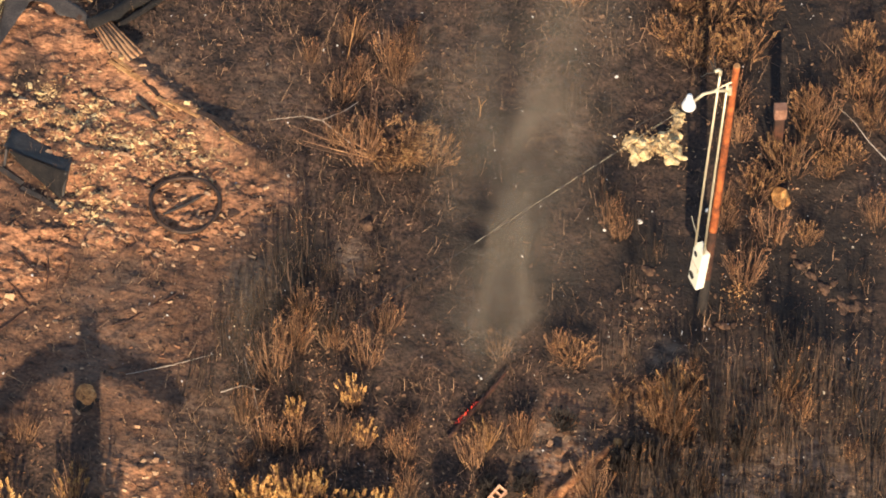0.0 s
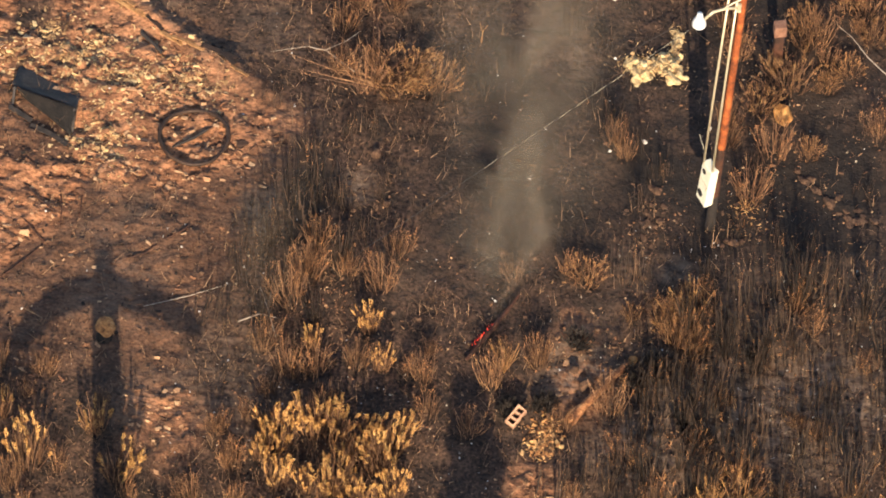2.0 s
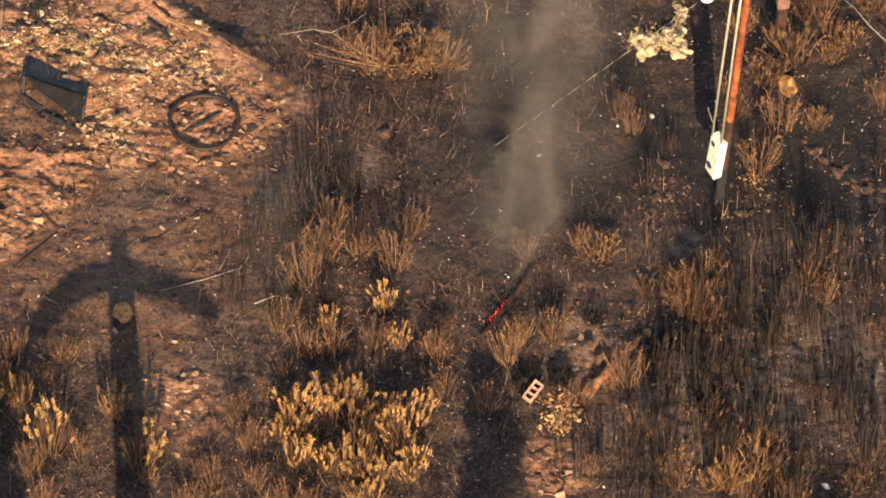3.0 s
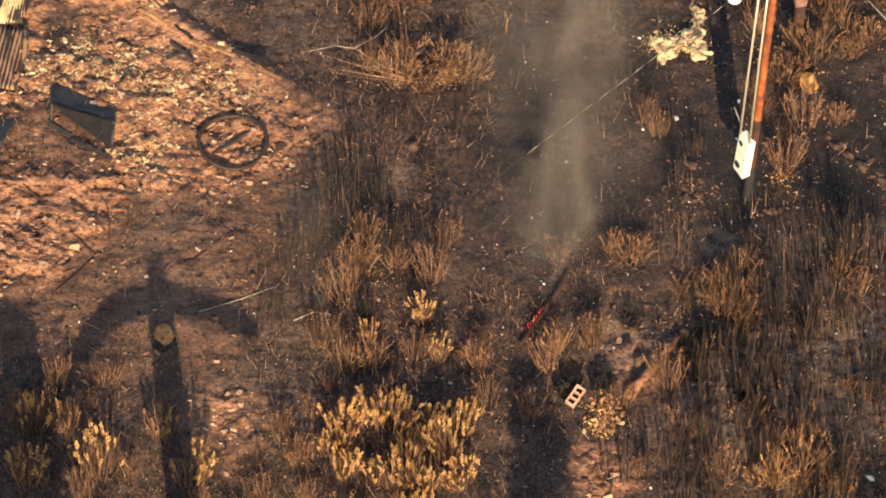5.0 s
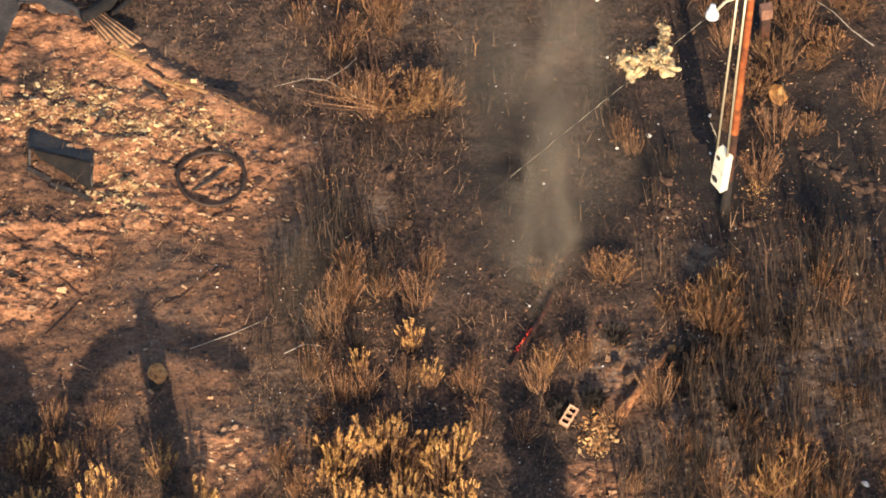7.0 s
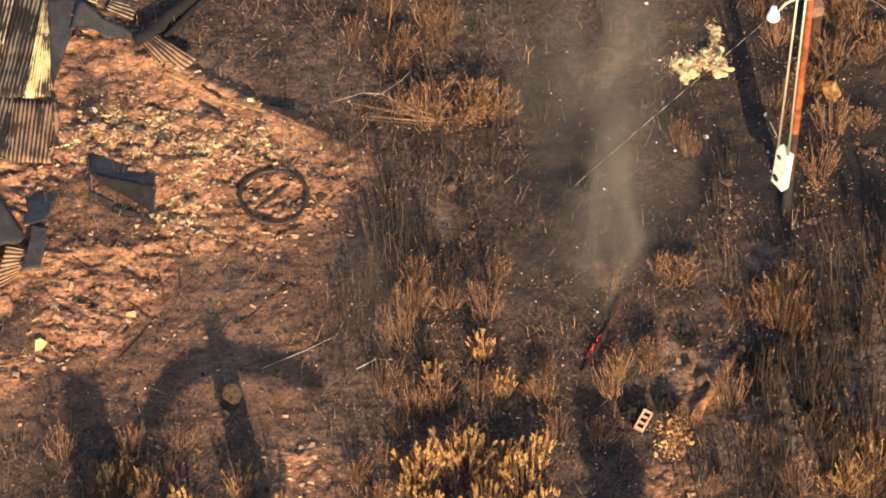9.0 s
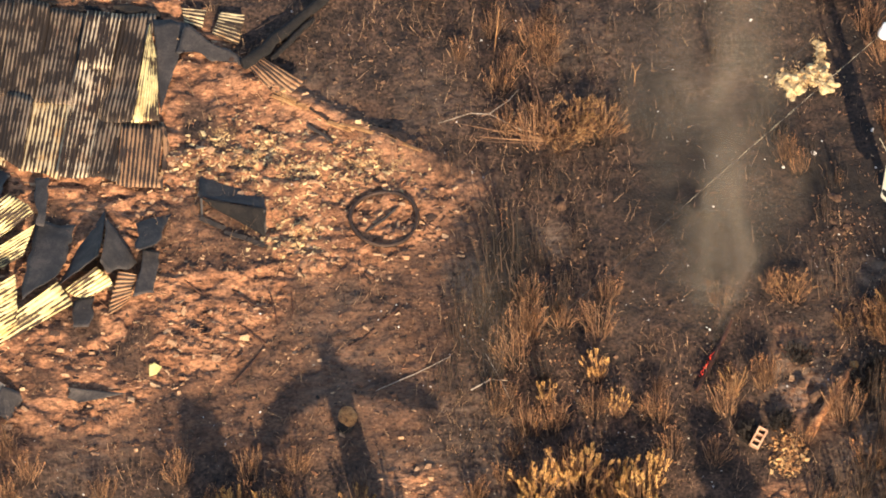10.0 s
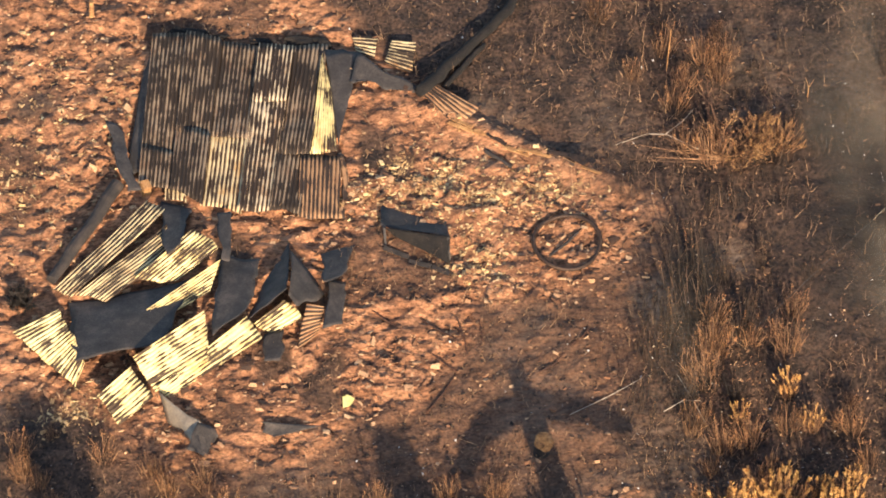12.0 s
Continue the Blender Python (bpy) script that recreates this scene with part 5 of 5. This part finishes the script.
    plant(russet, [(5.54, -3.78), (6.11, -3.46), (4.65, -0.37), (5.14, -0.98), (5.34, 0.15), (6.59, -4.23), (3.95, -2.45), (3.1, -2.75), (6.3, -4.1), (2.81, 0.42), (-1.53, -0.28), (-0.74, -0.12), (-0.34, -0.23), (-1.8, -0.8), (-1.06, -2.24), (-2.05, -1.92), (-1.64, -2.27), (5.05, -0.98), (4.7, -0.75), (5.3, -0.97),
                   (2.45, -1.59), (4.15, -3.47), (2.06, -1.49), (1.87, -1.99), (4.94, -4.28), (6.01, -4.59), (0.6, -2.17),
                   (-2.75, -3.78), (-2.19, -3.27), (-1.7, 4.3), (-1.1, 3.9), (-0.9, 4.6), (6.2, 3.6), (5.8, 2.6), (3.6, 3.1), (3.5, 3.3)])
    plant(black, [(6.67, -0.41), (7.07, -0.89), (7.46, -0.12), (7.56, -1.6), (6.97, -1.88), (6.18, -1.42), (5.7, -1.69), (5.4, -2.19), (6.48, -2.63), (7.27, -2.84), (7.76, -0.86),
                  (5.98, -0.44), (4.62, -1.98), (5.31, -2.93), (4.24, -2.61), (-2.15, 0.44), (-2.56, 0.67), (-1.98, 0.95), (-2.71, -0.34), (-1.36, 0.48), (-2.32, -0.2), (-1.7, 1.6),
                  (-1.2, 1.49), (7.36, 0.88), (6.87, 0.85), (5.78, 0.05), (6.37, 0.33), (7.76, -2.33), (3.67, -3.97), (4.26, -4.31), (3.29, -4.47), (-2.96, -1.34)], (0.6, 1.05), 0.12)
    plant(amber, [(5.7, -4.5), (5.8, -4.35), (6.2, -4.2), (4.85, -0.25), (5.1, -0.35), (2.0, -1.75)], (0.7, 1.0), 0.08)
    plant(thicket, [(4.55, -1.55), (5.3, -2.65), (5.45, -2.75), (2.85, -2.5), (2.95, -2.45), (2.2, -2.7), (4.4, -1.75), (3.3, -1.1), (-13.8, 1.9), (-13.6, 2.1), (6.2, -0.9)], (0.6, 0.95))

    kept_clear = [(4.17, -1.5, 0.5), (2.4, -3.2, 0.6), (2.8, -3.5, 0.6), (6.26, 4.0, 0.5), (3.5, -2.5, 0.7), (4.9, 1.3, 0.6), (1.7, -1.3, 0.5), (-4.86, -2.3, 0.5), (4.65, 4.3, 0.45), (4.6, 5.4, 0.45), (4.55, 6.5, 0.45), (5.85, 6.2, 0.45), (5.85, 7.1, 0.45), (5.85, 8.0, 0.45)]

    def fill(kinds, count, box, seed, size, ok=lambda x, y: True):
        p = sown(count, box, seed, lambda x, y: np.clip(1.0 - 1.4 * bare(x, y), 0, 1))
        plant(kinds, [q for q in p.tolist() if ok(*q) and all(math.hypot(q[0] - a, (q[1] - b) * 0.7) > r for a, b, r in kept_clear)], size, 0)

    open_ground = lambda x, y: not (0.4 < x < 3.4 and -1.0 < y < 7)
    fill(russet, 26, (-3.0, 5.5, -6.5, 0.5), 301, (0.5, 1.0))
    fill(black, 40, (3.8, 9.2, -6.5, 0.9), 302, (0.5, 1.0))
    fill(tall, 28, (3.9, 9.2, -6.0, 0.6), 331, (0.6, 1.1))
    fill(tall, 5, (-3.0, -0.4, -2.4, 1.0), 332, (0.45, 0.8))
    fill(russet, 8, (3.9, 9.2, -6.0, 0.8), 333, (0.5, 0.9))
    fill(black, 10, (2.5, 9.2, 0.9, 3.5), 322, (0.35, 0.7))
    fill(tawny, 8, (3.5, 9.2, -5.5, 1.0), 313, (0.35, 0.7))
    fill(gold, 6, (-2.6, 1.2, -6.8, -3.2), 303, (0.6, 1.1))
    fill(gold, 4, (-2.2, 1.0, -6.0, -2.9), 311, (0.7, 1.15))
    fill(russet, 10, (-2.4, 1.0, -6.0, -2.5), 312, (0.7, 1.1))
    fill(russet, 22, (-8, -2.0, -6.8, -2.6), 304, (0.5, 1.0))
    fill(black, 12, (-3.0, 0.6, -1.5, 3.5), 305, (0.35, 0.6))
    fill(russet, 30, (-3, 9.2, 4.5, 10.5), 306, (0.5, 1.1), open_ground)
    fill(tawny, 8, (3.6, 9.0, 3.2, 10.5), 307, (0.5, 0.9))
    fill(russet, 18, (3.6, 9.0, 2.6, 10.5), 317, (0.6, 1.1))
    fill(black, 26, (-4.0, 5.0, 3.0, 10.5), 308, (0.3, 0.7))
    fill(russet, 26, (-15.2, -9.0, -4.5, -0.6), 309, (0.5, 1.0))
    for first in (*gold, *tawny, *russet, *black, *tall, *amber, *thicket):
        for o in (*first.children, first):
            bpy.data.objects.remove(o)


shrubs()


def fallen_bush():
    """A felled bush: bare limbs fan out one way, tawny sprays the other."""
    rng = random.Random(19)
    x, y = -0.85, 4.05
    bush = thing("fallen_bush", x, y, ground_z(x, y), "fallen dry bush with bare fanned limbs and tawny sprays", "bush")
    wood, leaves = Shape(), Shape()
    for k in range(22):
        bare_side = k % 2
        a = radians(rng.uniform(95, 190) if bare_side else rng.uniform(-25, 70))
        long = rng.uniform(0.9, 1.9) if bare_side else rng.uniform(0.6, 1.25)
        way = Vector((math.cos(a), math.sin(a), rng.uniform(0.05, 0.4)))
        start = Vector((rng.uniform(-0.12, 0.12), rng.uniform(-0.12, 0.12), 0.04))
        sway = Vector((rng.uniform(-0.14, 0.14), rng.uniform(-0.14, 0.14), rng.uniform(0, 0.12)))
        mid, tip = start + way * long * 0.5 + sway, start + way * long
        wood.tube([start, mid, tip], [0.017, 0.011, 0.004], 5)
        for _ in range(3):
            p = mid.lerp(tip, rng.random())
            wood.tube([p, p + Vector((rng.uniform(-0.2, 0.2), rng.uniform(-0.2, 0.2), rng.uniform(0.02, 0.2)))], [0.006, 0.003], 4)
        for _ in range(0 if bare_side else 75):
            p = mid.lerp(tip, rng.random() ** 0.6) + Vector((rng.uniform(-1, 1), rng.uniform(-1, 1), rng.uniform(-1, 1))) * 0.06
            leaves.blade(p, way + Vector((rng.uniform(-0.7, 0.7), rng.uniform(-0.7, 0.7), rng.uniform(0, 0.9))), rng.uniform(0.05, 0.11), 0.016, rng)
    part("branchwork", wood, M_STEM, bush)
    part("foliage", leaves, M_TAWNY, bush)


fallen_bush()


# ---- unseen trees between the sun and the yard, shaped for their shadows ----
def crown(leaves, centre, radius, count, size, rng):
    for _ in range(count):
        d = Vector((rng.gauss(0, 1), rng.gauss(0, 1), rng.gauss(0, 1))).normalized() * rng.random() ** 0.4
        at = Vector(centre) + Vector((d.x * radius[0], d.y * radius[1], d.z * radius[2]))
        leaves.blade(at, (rng.uniform(-1, 1), rng.uniform(-1, 1), rng.uniform(-0.6, 0.8)), size * rng.uniform(0.7, 1.5), size * 0.5, rng)


def behind(x, y, h):
    """The foot of a tree h metres tall whose tip throws its shadow on (x, y)."""
    reach = h / math.tan(SUN_EL)
    return x - math.sin(SUN_AZ) * reach, y - math.cos(SUN_AZ) * reach


def umbrella_tree(x, y, h, wide, seed):
    rng = random.Random(seed)
    fx, fy = behind(x, y, h)
    t = thing("umbrella_tree", fx, fy, ground_z(fx, fy), "flat-topped tree with arching limbs and dark foliage", "tree")
    wood, leaves = Shape().tube([(0.12, 0, -0.2), (0.1, 0, h * 0.5), (0, 0, h - 0.4), (0, 0, h)], [0.32, 0.29, 0.22, 0.09], 10), Shape()
    for k in range(12):
        a = k * math.tau / 12 + rng.uniform(-0.1, 0.1)
        droop, wide_here = (0.9, wide) if math.cos(a) < 0 else (0.26, wide * 0.8)
        ends = [Vector((math.cos(a) * wide_here * s, math.sin(a) * wide * 0.04 * s, h - 0.33 - droop * (math.cos(a) * s) ** 2)) for s in (0.05, 0.2, 0.35, 0.5, 0.65, 0.8, 0.92, 1.05)]
        wood.tube(ends, [0.09, 0.09, 0.085, 0.08, 0.07, 0.06, 0.05, 0.03], 7)
        for p in ends:
            crown(leaves, p, (0.16, 0.06, 0.07), 150, 0.10, rng)
    crown(leaves, (0, 0, h - 0.1), (0.13, 0.1, 0.2), 200, 0.12, rng)
    part("trunk", wood, M_CHAR, t)
    part("crown", leaves, M_RUSSET, t)


def column_tree(x, y, h, wide, seed):
    rng = random.Random(seed)
    fx, fy = behind(x, y, h)
    t = thing("juniper_tree", fx, fy, ground_z(fx, fy), "unseen upright tree with dense dark foliage, added for its shadow", "tree", "junipers")
    wood, leaves = Shape().tube([(0, 0, -0.2), (0.03, 0.02, h * 0.5), (0, 0, h * 0.95)], [0.24, 0.2, 0.06], 9), Shape()
    for k in range(26):
        z = h * (0.25 + 0.72 * k / 25)
        r = wide * (1.05 - 0.75 * (k / 25) ** 2)
        a = k * 2.4
        end = Vector((math.cos(a) * r * 0.7, math.sin(a) * r * 0.7, z + 0.15))
        wood.tube([(0, 0, z - 0.1), end], [0.03, 0.012], 5)
        crown(leaves, end * 0.8 + Vector((0, 0, z * 0.2)), (r * 0.55, r * 0.55, h * 0.06), 420, 0.15, rng)
    part("trunk", wood, M_CHAR, t)
    part("crown", leaves, M_RUSSET, t)


umbrella_tree(-5.09, -0.2, 4.3, 1.85, 1)
# unseen trees added to shade the lower scrub and yard edge
column_tree(1.55, -2.7, 5.0, 0.85, 2)
column_tree(-7.4, -1.75, 5.4, 0.92, 3)
column_tree(-13.5, -0.6, 5.2, 1.0, 4)


# ---- smoke ----
def smoke_material():
    m = bpy.data.materials.new("smoke")
    m.use_nodes = True
    n, link = m.node_tree.nodes, m.node_tree.links.new
    n.remove(n["Principled BSDF"])
    place, density = n.new("ShaderNodeNewGeometry"), n.new("ShaderNodeAttribute")
    density.attribute_name = "thickness"
    cloud = n.new("ShaderNodeTexNoise")
    cloud.inputs["Scale"].default_value, cloud.inputs["Detail"].default_value, cloud.inputs["Distortion"].default_value = 0.85, 4, 0.9
    drawn = n.new("ShaderNodeVectorMath")
    drawn.operation, drawn.inputs[1].default_value = "MULTIPLY", (1.15, 0.5, 0.5)
    link(place.outputs["Position"], drawn.inputs[0])
    link(drawn.outputs[0], cloud.inputs["Vector"])
    billow = n.new("ShaderNodeMapRange")
    billow.inputs["From Min"].default_value, billow.inputs["From Max"].default_value = 0.31, 0.72
    link(cloud.outputs["Fac"], billow.inputs["Value"])
    alpha = n.new("ShaderNodeMath")
    alpha.operation = "MULTIPLY"
    link(density.outputs["Fac"], alpha.inputs[0])
    link(billow.outputs[0], alpha.inputs[1])
    clear, grey, lit, body, mix = (n.new("ShaderNode" + k) for k in ("BsdfTransparent", "BsdfDiffuse", "BsdfTranslucent", "MixShader", "MixShader"))
    grey.inputs[0].default_value = lit.inputs[0].default_value = (0.235, 0.195, 0.15, 1)
    link(grey.outputs[0], body.inputs[1])
    link(lit.outputs[0], body.inputs[2])
    link(alpha.outputs[0], mix.inputs[0])
    link(clear.outputs[0], mix.inputs[1])
    link(body.outputs[0], mix.inputs[2])
    link(mix.outputs[0], n["Material Output"].inputs[0])
    return m


M_SMOKE = smoke_material()


def smoke_wisp(parent, path, widths, dense, seed, bulge=0.35):
    """One soft curling curtain of smoke along a path, densest at its core."""
    rows, cols = 44, 17
    path, widths = [Vector(p) for p in path], list(widths)
    verts, faces, density = [], [], []
    for i in range(rows):
        s = i / (rows - 1) * (len(path) - 1)
        k = min(int(s), len(path) - 2)
        f = s - k
        at, w = path[k].lerp(path[k + 1], f * f * (3 - 2 * f)), widths[k] + (widths[k + 1] - widths[k]) * f
        at = at + Vector((0.18 * w * noise.noise((s * 1.7, seed, 0)), 0.3 * w * noise.noise((s * 1.3, seed, 5)), 0))
        for j in range(cols):
            v = j / (cols - 1) * 2 - 1
            curl = bulge * w * (1 - v * v) + 0.25 * w * noise.noise((v * 1.4, s * 1.2, seed))
            verts.append(at + Vector((v * w, -curl, 0.15 * w * noise.noise((v, s, seed + 9)))))
            density.append(dense * (1 - v * v) ** 2 * min(1, (s / 2.6) ** 1.3 + 0.03) * (1 - s / (len(path) - 1)) ** 0.5)
    for i in range(rows - 1):
        for j in range(cols - 1):
            faces.append((i * cols + j, i * cols + j + 1, (i + 1) * cols + j + 1, (i + 1) * cols + j))
    ob = part("wisp", Shape().add([tuple(v) for v in verts], faces), M_SMOKE, parent, soft=True)
    ob.data.attributes.new("thickness", "FLOAT", "POINT").data.foreach_set("value", density)


def smoke():
    plume = thing("smoke_plume", 1.6, -1.0, ground_z(1.6, -1.0), "thin grey smoke plume drifting from a smouldering log", "smoke")
    path = [(0.05, 0.2, 0.1), (0.5, 0.6, 1.0), (0.7, 1.3, 2.1), (0.5, 2.2, 3.4), (0.6, 3.2, 4.8), (0.8, 4.6, 6.8)]
    smoke_wisp(plume, path, (0.12, 0.42, 0.75, 0.95, 1.1, 1.3), 0.58, 1.0)
    smoke_wisp(plume, [(0.1, 0.2, 0.1), (0.45, 0.7, 0.9), (0.8, 1.1, 1.5), (0.62, 1.6, 2.1), (0.75, 2.1, 2.8)], (0.08, 0.16, 0.26, 0.3, 0.36), 1.0, 5.0)
    smoke_wisp(plume, [(x - 0.15, y + 0.3, z) for x, y, z in path], (0.3, 0.9, 1.5, 1.8, 2.0, 2.2), 0.64, 2.0)
    smoke_wisp(plume, [(x - 0.5, y + 0.7, z) for x, y, z in path], (0.5, 1.1, 1.5, 1.8, 2.0, 2.3), 0.66, 3.0)
    haze = thing("smoke_haze", -2.3, -1.2, ground_z(-2.3, -1.2), "faint grey smoke haze low over scorched brush", "smoke")
    smoke_wisp(haze, [(0.3, -1.4, 0.2), (0.2, -0.4, 0.9), (0.0, 0.6, 1.7), (0.3, 1.6, 2.6)], (0.5, 0.8, 0.9, 0.8), 0.3, 7.0)
    smoke_wisp(haze, [(-2.0, -4.6, 0.1), (-2.1, -3.6, 0.6), (-2.2, -2.7, 1.1), (-2.1, -2.0, 1.5)], (1.0, 1.4, 1.5, 1.4), 0.09, 11.0)


smoke()
